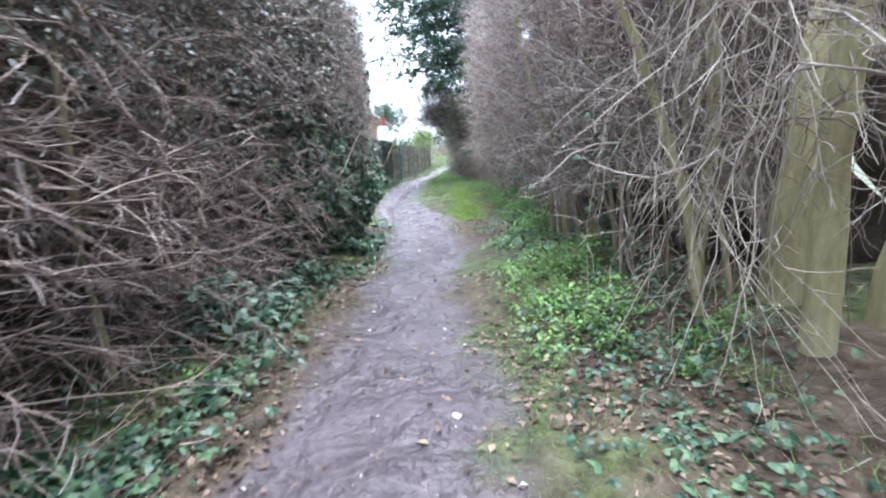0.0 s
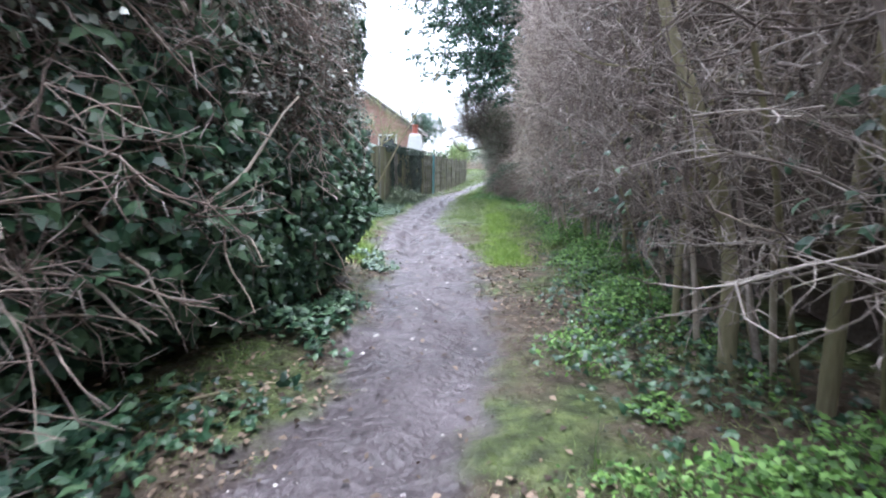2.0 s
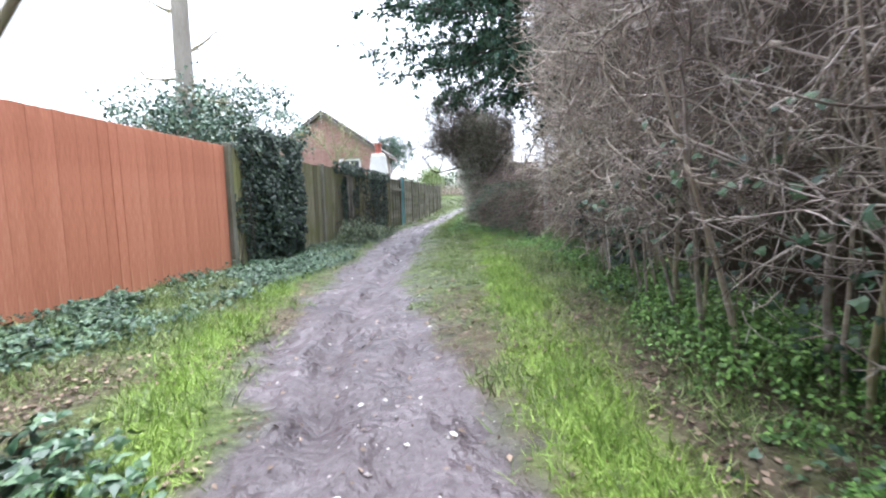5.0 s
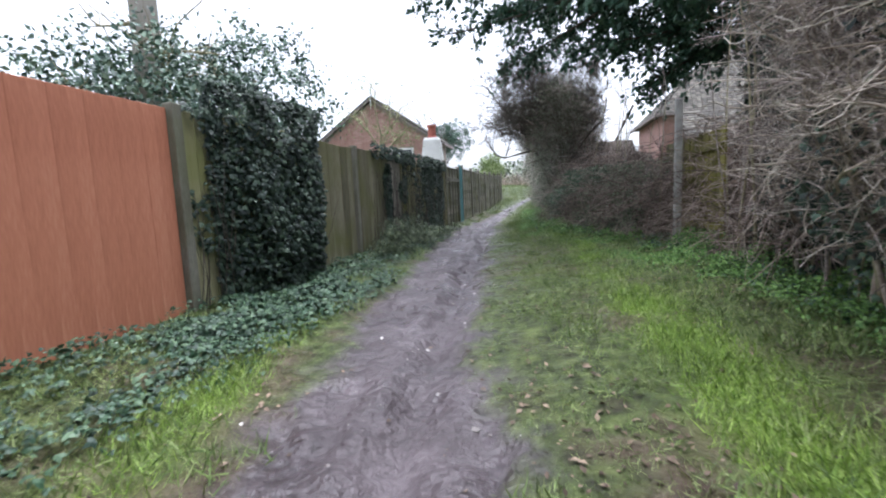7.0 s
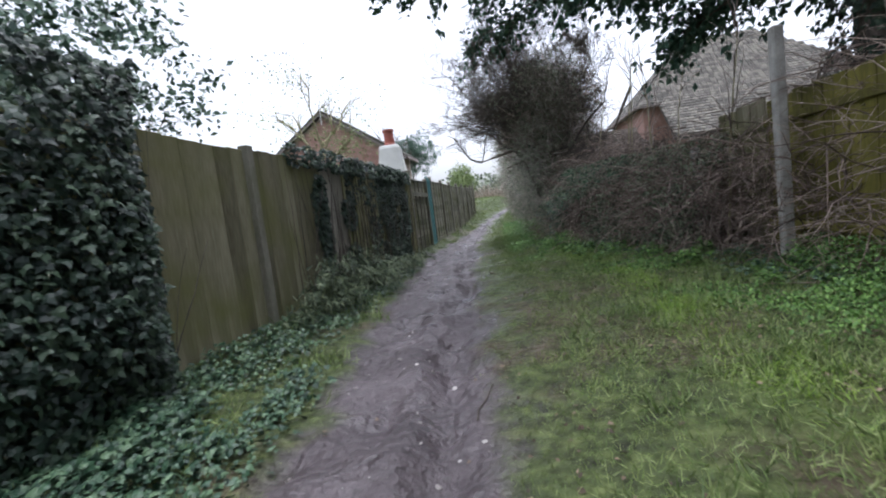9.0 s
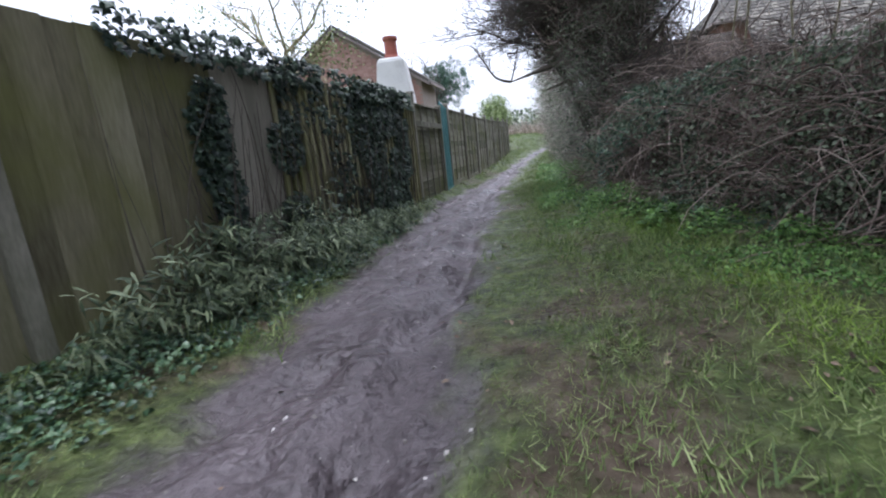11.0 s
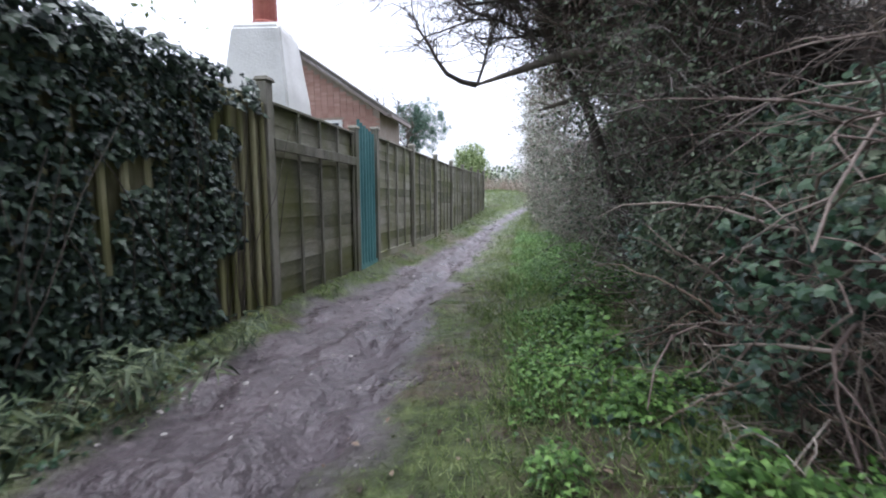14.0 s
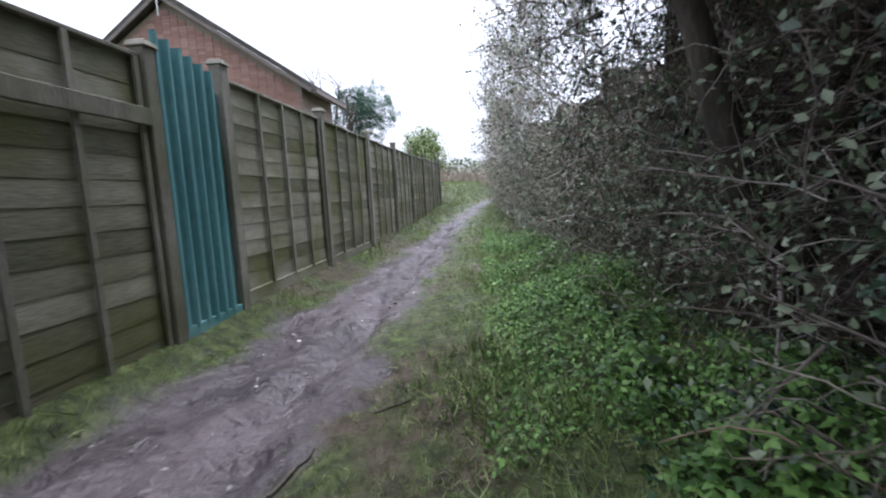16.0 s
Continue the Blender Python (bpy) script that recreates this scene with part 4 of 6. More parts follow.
    v, f = leaves(IVY, p, np.stack([rng.normal(0.3, 0.5, n), uni(0, 1, n), uni(0, 0.9, n)], -1), uni(0.045, 0.10, n))
    under("ivy_foliage", np_mesh("ivy_foliage", v, f, M_IVY, True), t, kind="stuff")
    for i in range(14):
        y = 0.3 + i * 0.5
        x = float(face_left(np.array(y), np.array(0.4))) - uni(0.1, 0.4)
        under("stem", stem_mesh(uni(1.2, 2.6), uni(0.010, 0.024), (uni(-0.1, 0.35), uni(-0.3, 0.3)), mat=M_BARK), t, at=(x, y, float(ground_z(x, y))))
    return t


left_hedge()


# ---- right side further on: brambles, then a tall mixed hedge with a hawthorn ----
def face_bramble(y, z):
    x = np.interp(y, [12.5, 14, 16, 17.5, 18.6, 20, 21, 22.5], [1.25, 0.75, 0.5, 0.05, -0.6, -1.15, -1.2, -1.05])
    return x + 0.5 * ease(0.8, 1.7, z) + 0.10 * ease(0.4, 0.0, z) + 0.40 * (rough2(y, z, 0.7) - 0.5)


def brambles():
    t = thing("bramble_thicket", "arching thicket of bare brown bramble canes", "brambles", (0, 0, 0))
    y0, y1, top = 13.0, 20.4, 1.9
    under("shade_core", core(face_bramble, 17.9, 22.0, 0.05, 1.15, 1, 1.4, 0.6), t)
    n = 4200
    s = hedge_points(n, face_bramble, y0, y1, 0.1, top, 1, 1.3)
    s = s[(s[:, 1] < 13.7) | (s[:, 1] > 16.6) | (s[:, 2] < 0.75) | (uni(0, 1, n) < 0.6)]
    n = len(s)
    a = sprigs(s, np.stack([-uni(-0.3, 1, n), rng.normal(-0.2, 0.9, n), rng.normal(0.15, 0.5, n)], -1), uni(0.4, 1.2, n), 6, 0.2, 0.6)
    a[..., 2] = np.maximum(a[..., 2], ground_z(a[..., 0], a[..., 1]) + 0.02)
    a = clear_right(a, 1.0)
    deep = a[:, 0, 0] - face_bramble(a[:, 0, 1], 0 * a[:, 0, 1] + 1.0)
    a = a[a[..., 2].max(1) < 1.36 + 0.25 * ease(18.2, 18.9, a[:, 0, 1]) + 0.28 * ease(0.2, 0.9, deep) + 0.5 * ease(17.0, 16.2, a[:, 0, 1])]
    a = a[(a[:, 0, 1] < 18.4) | (uni(0, 1, len(a)) < 0.7)]
    n = len(a)
    v, f = tubes(a, taper(n, 6, 0.0065, 0.0022), 4)
    under("cane_growth", np_mesh("cane_growth", v, f, M_BRAMBLE), t, kind="stuff")
    b = offshoots(a, 21000, (0.08, 0.3), 0.7, 4, 0.25, 0.4)
    v, f = tubes(b, taper(len(b), 4, 0.003, 0.0011), 3)
    under("twig_growth", np_mesh("twig_growth", v, f, M_BRAMBLE), t, kind="stuff")
    n = 34000
    p = hedge_points(n, face_bramble, 17.2, 22.5, 0.1, 1.5, 1, 0.5)
    keep = rough2(p[:, 1], p[:, 2], 0.5) + 0.30 * ease(0.6, 1.3, p[:, 2]) > 0.46
    p = p[keep]
    n = len(p)
    v, f = leaves(LEAF, p, rng.normal(0, 1, (n, 3)) + np.array([-0.7, -0.3, 0.7]), uni(0.025, 0.06, n))
    under("foliage", np_mesh("foliage", v, f, M_PRIVET), t, "sparse dull green bramble leaves", kind="stuff")
    n = 8000
    p = hedge_points(n, face_bramble, 18.6, 22.6, 0.1, 1.5, 1, 0.35)
    p[:, 0] -= 0.12
    p = p[rough2(p[:, 1] + 20, p[:, 2], 0.5) - 0.3 * ease(0.7, 0.4, p[:, 2]) * ease(19.9, 20.3, p[:, 1]) > 0.45]
    n = len(p)
    v, f = leaves(IVY, p, np.stack([-uni(0.1, 1, n), rng.normal(-0.3, 0.5, n), rng.normal(0.6, 0.4, n)], -1), uni(0.022, 0.058, n))
    under("broad_foliage", np_mesh("broad_foliage", v, f, M_IVY, True), t, "broad green bramble and ivy leaves", kind="stuff")


brambles()


def cane_pile():
    t = thing("cane_pile", "heap of dry pale bramble canes collapsed onto the verge", "brambles", (0, 0, 0))
    for n, mat, r in ((150, M_PALE, 0.0045), (170, M_LITTER, 0.0055)):
        y = uni(19.6, 22.2, n)
        s = np.stack([foot_right(y) + uni(-0.05, 0.6, n), y, uni(0.02, 0.45, n)], -1)
        a = sprigs(s, np.stack([rng.normal(-0.3, 0.6, n), rng.normal(-0.2, 0.8, n), rng.normal(0.15, 0.35, n)], -1), uni(0.3, 0.9, n), 9, 0.22, 0.5)
        a = a[(a[..., 0] > path_r(a[..., 1]) + 0.9).all(1)]
        a[..., 2] = np.maximum(a[..., 2], ground_z(a[..., 0], a[..., 1]) + 0.01)
        v, f = tubes(a, taper(len(a), 9, r, 0.0018), 4)
        under("cane_growth", np_mesh("cane_growth", v, f, mat), t, kind="stuff")
        b = offshoots(a, 900, (0.08, 0.3), 0.7, 5, 0.3, 0.3)
        v, f = tubes(b, taper(len(b), 5, 0.0022, 0.0009), 3)
        under("twig_growth", np_mesh("twig_growth", v, f, mat), t, kind="stuff")


def sapling(x, y, height, r):
    t = thing("sapling", "thin bare grey sapling rising out of the brambles", "sapling", (x, y, float(ground_z(x, y))), "saplings")
    p = sprigs(np.zeros((1, 3)), np.array([[uni(-0.15, 0.15), uni(-0.15, 0.15), 1.0]]), np.array([height]), 9, 0.07)
    v, f = tubes(p, np.linspace(r, 0.004, 9)[None], 6)
    under("stem", np_mesh("stem", v, f, M_BARK), t)
    a = offshoots(p[:, 3:], 16, (0.3, 0.9), 0.5, 6, 0.15)
    v, f = tubes(a, taper(16, 6, 0.006, 0.002), 4)
    under("twig_growth", np_mesh("twig_growth", v, f, M_TWIG), t, kind="stuff")


for x, y, h, r in ((0.35, 18.3, 2.9, 0.018), (0.05, 19.3, 3.2, 0.022), (0.7, 19.0, 2.6, 0.016), (-0.2, 20.2, 3.0, 0.018), (0.5, 17.0, 2.4, 0.014), (0.3, 20.8, 3.4, 0.02)):
    sapling(x, y, h, r)


def face_far(y, z):
    x = np.interp(y, [20.5, 22, 24, 26, 30, 36, 44], [-0.85, -1.15, -1.30, -1.45, -1.75, -1.95, -1.9])
    return x - 0.30 * ease(0.8, 2.2, z) + 0.2 * ease(0.7, 0.0, z) + 0.55 * (rough2(y, z, 0.9) - 0.5)


def far_hedge():
    t = thing("hedge", "tall untrimmed evergreen hedge of small dull leaves", "hedge", (0, 0, 0))
    y0, y1, top = 21.0, 44.0, 3.7
    under("shade_core", core(face_far, y0, y1, 0.15, 2.3, 1, 1.6, 0.9), t)
    n = 3400
    s = hedge_points(n, face_far, 0.0, 1.0, 0.1, top, 1, 0.0)
    s[:, 1] = y0 + (y1 - y0) * uni(0, 1, n) ** 1.7
    s[:, 0] = face_far(s[:, 1], s[:, 2]) + uni(0, 0.9, n)
    a = sprigs(s, np.stack([-uni(0, 1, n), rng.normal(0, 0.7, n), rng.normal(0.4, 0.5, n)], -1), uni(0.25, 0.6, n), 5, 0.22)
    v, f = tubes(a, taper(n, 5, 0.007, 0.002), 4)
    under("branch_growth", np_mesh("branch_growth", v, f, M_TWIG), t, kind="stuff")
    b = offshoots(a, 24000, (0.1, 0.35), 0.7, 4, 0.25)
    v, f = tubes(b, taper(len(b), 4, 0.0026, 0.0011), 3)
    under("twig_growth", np_mesh("twig_growth", v, f, M_TWIG), t, kind="stuff")
    ends = np.concatenate([b[:, 1], b[:, 2], b[:, 3], b[:, 3]])
    ends = ends[rng.permutation(len(ends))]
    near = ends[:, 1] < 29
    ends = np.concatenate([ends[near][:46000], ends[~near][:16000]])
    n = len(ends)
    p = ends + rng.normal(0, 0.03, (n, 3))
    v, f = leaves(LEAF, p, rng.normal(0, 1, (n, 3)) + np.array([-0.6, -0.4, 0.8]), uni(0.022, 0.048, n) * (1 + 0.5 * (p[:, 1] > 29)))
    under("foliage", np_mesh("foliage", v, f, M_PRIVET), t, kind="stuff")
    n = 5000
    p = hedge_points(n, face_far, y0, 30, 0.1, 2.4, 1, 0.3)
    p = p[rough2(p[:, 1] + 9, p[:, 2], 0.6) > 0.62]
    n = len(p)
    v, f = leaves(IVY, p, np.stack([-uni(0.2, 1, n), rng.normal(-0.2, 0.5, n), uni(0, 0.9, n)], -1), uni(0.025, 0.055, n))
    under("ivy_foliage", np_mesh("ivy_foliage", v, f, M_IVY_DARK, True), t, "ivy climbing in the hedge", kind="stuff")


far_hedge()


# ---- trees ----
def grow(start, way, length, radius, depth, out, bend=0.18, kids=(3, 5), shrink=0.62, spread=0.7, up=0.15):
    k = 7
    p = sprigs(np.array([start]), np.array([way]), np.array([length]), k, bend)[0]
    r = np.linspace(radius, radius * 0.45, k)
    out.setdefault(depth, []).append((p, r))
    if depth == 0:
        return
    for _ in range(random.randint(*kids)):
        j = random.randint(2, k - 1)
        d = p[j] - p[j - 1]
        d = d / np.linalg.norm(d) + rng.normal(0, spread, 3) + np.array([0, 0, up])
        grow(p[j], d, length * shrink * random.uniform(0.75, 1.2), max(r[j] * 0.7, 0.0025), depth - 1, out, bend, kids, shrink, spread, up)


def limbs(out, depths, sides):
    v, f, n = [], [], 0
    for d in depths:
        if out.get(d):
            p, r = np.array([a for a, _ in out[d]]), np.array([b for _, b in out[d]])
            a, b = tubes(p, r, sides)
            v.append(a)
            f.append(b + n)
            n += len(a)
    if not v:
        return np.zeros((3, 3)), np.array([[0, 1, 2, 0]])[:0]
    return np.concatenate(v), np.concatenate(f)


def clear_of_path(out, base):
    """Leave out what would hang into the way of a walker."""
    for d in out:
        if d > 3 or len(out[d]) < 2:
            continue
        ok = []
        for p, r in out[d]:
            q = p + base
            low = (q[:, 0] < -1.15) & (q[:, 2] < 2.25 + 0.25 * np.abs(q[:, 1] - 23.5))
            if not low.any() and not ((q[:, 0] > 0.2) & (q[:, 2] > 1.5)).any():
                ok.append((p, r))
        out[d] = ok
    return out


def hawthorn():
    base = np.array((-0.7, 23.4, 0.1))
    t = thing("hawthorn_tree", "bare dark hawthorn leaning over the path with lichened branches", "tree", base)
    for (x, y, z), way, length, radius in (((0, 0, 0), (-0.15, -0.1, 1), 3.0, 0.08), ((0.15, 0.35, 0), (0.1, -0.2, 1), 3.2, 0.06), ((0.3, -0.4, 0), (-0.1, -0.1, 1), 2.9, 0.045), ((0.5, -1.2, 0), (0.1, -0.1, 1), 3.0, 0.06), ((0.2, -2.2, 0), (-0.05, 0.1, 1), 3.2, 0.06), ((0.9, -0.2, 0), (0.05, 0.05, 1), 3.4, 0.07), ((0.0, 1.4, 0), (-0.1, 0, 1), 3.0, 0.06)):
        out = {}
        grow(np.array((x, y, z)), np.array(way), length, radius, 4, out, 0.12, (4, 6), 0.55, 0.75, 0.12)
        out = clear_of_path(out, base)
        lines = np.array([p for d in (2, 1, 0) for p, _ in out.get(d, [])])
        extra = offshoots(lines, 2800, (0.10, 0.42), 0.7, 4, 0.25)
        q = extra + base
        extra = extra[~((q[..., 0] < -1.15) & (q[..., 2] < 2.25)).any(1) & (q[..., 0] < 0.3).all(1)]
        v, f = tubes(extra, taper(len(extra), 4, 0.004, 0.0015), 3)
        under("spur_growth", np_mesh("spur_growth", v, f, M_DARKBARK), t, kind="stuff")
        for name, ds, sides in (("trunk", (4,), 9), ("limb_growth", (3, 2), 6), ("twig_growth", (1, 0), 3)):
            v, f = limbs(out, ds, sides)
            under(name, np_mesh(name, v, f, M_DARKBARK), t, kind="stuff" if name != "trunk" else "")
    # the leafy crown over the boughs
    n = 1900
    d = rng.normal(0, 1, (n, 3))
    d /= np.linalg.norm(d, axis=1, keepdims=True)
    s = np.array([-1.35, 23.0, 3.2]) + d * np.array([1.6, 1.8, 1.1]) * uni(0.1, 1, n, 1) ** 0.7 * (0.35 + 1.2 * rough2(d[:, 0] * 2 + 5, d[:, 2] * 2 + d[:, 1], 0.55))[:, None]
    a = sprigs(s, d * 0.5 + rng.normal(0, 0.4, s.shape) + np.array([-0.3, -0.1, 0.1]), uni(0.3, 0.8, n), 6, 0.25)
    a = a[~((a[..., 0] < -1.1) & (a[..., 2] < 2.15 - 0.4 * (a[..., 0] + 1.1))).any(1) & (a[..., 0] < 0.3).all(1)] - base
    v, f = tubes(a, taper(len(a), 6, 0.006, 0.002), 4)
    under("twig_growth", np_mesh("twig_growth", v, f, M_DARKBARK), t, kind="stuff")
    b = offshoots(a, 8500, (0.08, 0.28), 0.8, 4, 0.3)
    v, f = tubes(b, taper(len(b), 4, 0.003, 0.0012), 3)
    under("spur_growth", np_mesh("spur_growth", v, f, M_DARKBARK), t, kind="stuff")
    q = b[:, 3] + rng.normal(0, 0.03, (len(b), 3))
    q = q[rough2(q[:, 0] + q[:, 1], q[:, 2], 0.4) + 0.4 * ease(-1.2, -0.5, q[:, 0]) > 0.58]
    v, f = leaves(LEAF, q, rng.normal(0, 1, q.shape) + np.array([-0.5, -0.4, 0.8]), uni(0.025, 0.055, len(q)))
    under("crown", np_mesh("crown", v, f, M_PRIVET), t, "small dull olive leaves", kind="stuff")
    # a skirt of tangled twigs and dull leaves closes the crown
    n = 2600
    s = np.stack([uni(-1.75, 0.15, n), uni(21.2, 24.6, n), uni(1.2, 3.3, n)], -1)
    s = s[(((s[:, 0] + 0.5) / 1.25) ** 2 + ((s[:, 2] - 2.1) / 1.5) ** 2 < 1) & ~((s[:, 0] < -1.1) & (s[:, 2] < 2.2))]
    a = sprigs(s, rng.normal(0, 0.6, s.shape) + np.array([-0.3, -0.2, 0.2]), uni(0.3, 0.8, len(s)), 6, 0.25)
    a = a[~((a[..., 0] < -1.15) & (a[..., 2] < 2.1)).any(1)] - base
    v, f = tubes(a, taper(len(a), 6, 0.006, 0.002), 4)
    under("twig_growth", np_mesh("twig_growth", v, f, M_BRAMBLE), t, kind="stuff")
    b = offshoots(a, 15000, (0.08, 0.30), 0.8, 4, 0.3)
    v, f = tubes(b, taper(len(b), 4, 0.003, 0.0012), 3)
    under("spur_growth", np_mesh("spur_growth", v, f, M_BRAMBLE), t, kind="stuff")
    q = b[:9000, 3]
    v, f = leaves(LEAF, q, rng.normal(0, 1, q.shape) + np.array([-0.5, -0.4, 0.8]), uni(0.025, 0.055, len(q)))
    under("foliage", np_mesh("foliage", v, f, M_PRIVET), t, "sparse dull olive leaves", kind="stuff")
    bough = np.array([[(-0.3, 21.9, 1.5), (-0.5, 21.7, 1.8), (-0.75, 21.8, 2.0), (-1.25, 22.0, 2.2), (-1.75, 22.2, 2.17), (-2.45, 22.4, 2.03)]]) - base
    v, f = tubes(bough, np.array([[0.085, 0.075, 0.065, 0.055, 0.042, 0.012]]), 9)
    under("bough", np_mesh("bough", v, f, M_BOUGH), t, "gnarled bough reaching over the path")
    lower = np.array([[(-0.3, 23.2, 1.1), (0.0, 22.5, 1.5), (-0.4, 22.4, 1.75), (-0.85, 22.45, 1.86), (-1.4, 22.5, 1.95), (-1.9, 22.6, 1.82)]]) - base
    v, f = tubes(lower, np.array([[0.075, 0.07, 0.065, 0.05, 0.036, 0.010]]), 9)
    under("bough", np_mesh("bough", v, f, M_BOUGH), t, "gnarled lower bough with peeling bark")
    side = sprigs(bough[0, [2, 3, 3, 4, 5, 5]], np.array([(-0.6, 0, 1), (-0.7, -0.2, 1), (0.2, -0.4, 1), (-0.8, 0.2, 0.8), (-1, 0, 0.5), (-0.5, 0.3, 1)], float), uni(0.6, 1.2, 6), 7, 0.2)
    v, f = tubes(side, taper(6, 7, 0.022, 0.006), 5)
    under("limb_growth", np_mesh("limb_growth", v, f, M_DARKBARK), t, kind="stuff")
    fine = offshoots(side, 320, (0.15, 0.5), 0.6, 5, 0.25)
    fine = fine[fine[:, :, 2].min(1) + base[2] > 2.15]
    v, f = tubes(fine, taper(len(fine), 5, 0.006, 0.002), 3)
    under("twig_growth", np_mesh("twig_growth", v, f, M_DARKBARK), t, kind="stuff")
    for way, at, length in (((-1, -0.2, 0.12), (-0.4, -0.1, 2.5), 2.3), ((-1, -0.5, 0.35), (-0.5, -0.2, 2.7), 2.3), ((-0.9, 0.3, 0.45), (-0.4, 0.2, 2.8), 2.1), ((-0.8, -0.8, 0.4), (-0.3, -0.3, 2.4), 1.9)):
        out = {}
        grow(np.array(at), np.array(way), length, 0.026, 3, out, 0.14, (6, 8), 0.45, 0.65, 0.25)
        out = clear_of_path(out, base)
        for name, ds, sides in (("limb_growth", (3, 2), 6), ("twig_growth", (1, 0), 3)):
            v, f = limbs(out, ds, sides)
            under(name, np_mesh(name, v, f, M_DARKBARK), t, kind="stuff")


hawthorn()


def leafy_tree(name, label, at, height, spread, mat, count, size, trunk_r=0.08, bark=M_BARK, low=0.35, depth=3, shape=LEAF, clump=0.22, ball=None):
    t = thing(name, label, "tree", at)
    out = {}
    grow(np.zeros(3), np.array((uni(-0.1, 0.1), uni(-0.1, 0.1), 1)), height * 0.75, trunk_r, depth, out, 0.12, (5, 7), 0.5, 0.75, 0.2)
    v, f = limbs(out, (depth,), 8)
    under("trunk", np_mesh("trunk", v, f, bark), t)
    v, f = limbs(out, range(depth - 1, -1, -1), 4)
    under("limb_growth", np_mesh("limb_growth", v, f, bark), t)
    tips = np.array([p[j] for d in (0, 1) if d in out for p, _ in out[d] for j in (2, 4, 6)])
    tips = tips[tips[:, 2] > low * height]
    mid = tips.mean(0)
    tips = mid + (tips - mid) * np.array([spread / (1.6 * tips[:, 0].std() + 0.01), spread / (1.6 * tips[:, 1].std() + 0.01), 1])
    if ball:
        # clumps set through an uneven rounded crown
        way = rng.normal(0, 1, (260, 3))
        way /= np.linalg.norm(way, axis=1, keepdims=True)
        swell = 0.7 + 0.6 * rough2(way[:, 0] * 2 + 7, way[:, 2] * 2 + way[:, 1], 0.7)
        tips = np.array(ball[0]) + way * np.array(ball[1]) * (uni(0, 1, 260, 1) ** 0.45) * swell[:, None]
    p = tips[rng.integers(0, len(tips), count)] + rng.normal(0, clump, (count, 3)) * uni(0.2, 1, count, 1)
    v, f = leaves(shape, p, rng.normal(0, 1, (count, 3)) + np.array([0.3, -0.4, 0.6]), uni(*size, count))
    under("crown", np_mesh("crown", v, f, mat), t)
    return t


leafy_tree("laurel_tree", "dense dark evergreen laurel rising behind the fence", (-5.5, 14.5, 0.1), 3.2, 0.95, M_LAUREL, 9500, (0.04, 0.09), clump=0.15, ball=((0.1, 0.0, 2.3), (1.25, 1.25, 1.0)))
leafy_tree("laurel_tree", "dense dark evergreen laurel rising behind the fence", (-5.7, 12.9, 0.1), 2.9, 0.75, M_LAUREL, 5500, (0.04, 0.09), clump=0.15, ball=((0.1, 0.0, 2.1), (0.9, 0.9, 0.75)))
leafy_tree("garden_tree", "thin garden tree with sparse pale new leaves", (-5.7, 20.2, 0.1), 3.4, 1.0, M_PALELEAF, 1500, (0.03, 0.06))
leafy_tree("pine_tree", "dark blue-green pine beyond the fence", (-8.8, 45.0, 0.5), 6.9, 1.7, M_CONIFER, 16000, (0.10, 0.22), 0.16, M_DARKBARK, 0.45, 3, LANCE, 0.20, ball=((0, 0, 4.9), (1.75, 1.75, 1.5)))
leafy_tree("garden_shrub", "rounded light green shrub at the fence's end", (-4.95, 39.7, 0.4), 2.8, 0.8, M_PALELEAF, 13000, (0.05, 0.10), clump=0.18, ball=((0, 0, 2.15), (0.8, 0.9, 1.1)))


def bare_trunk():
    t = thing("bare_tree", "tall pale leafless tree trunk behind the orange fence", "tree", (-5.6, 13.2, 0.1))
    p = sprigs(np.zeros((1, 3)), np.array([[0.01, 0, 1.0]]), np.array([7.5]), 9, 0.02)
    v, f = tubes(p, np.linspace(0.17, 0.09, 9)[None], 10)
    under("trunk", np_mesh("trunk", v, f, M_PALEBOARD), t)
    s = np.stack([np.interp([2.6, 2.9, 3.3, 3.9, 4.5, 5.2], p[0, :, 2], p[0, :, i]) for i in (0, 1, 2)], -1)
    a = sprigs(s, np.array([(1, 0.2, 0.25), (-1, 0, 0.3), (0.5, 0.8, 0.5), (-0.8, 0.3, 0.6), (0.8, -0.2, 0.5), (-0.5, -0.6, 0.6)], float), uni(0.5, 1.1, 6), 7, 0.15)
    for line in a:
        v, f = tubes(line[None], taper(1, 7, 0.035, 0.008), 6)
        under("limb", np_mesh("limb", v, f, M_BARK), t)
    b = offshoots(a, 60, (0.2, 0.5), 0.6, 5, 0.2)
    v, f = tubes(b, taper(60, 5, 0.008, 0.002), 4)
    under("twig_growth", np_mesh("twig_growth", v, f, M_BARK), t, kind="stuff")


bare_trunk()


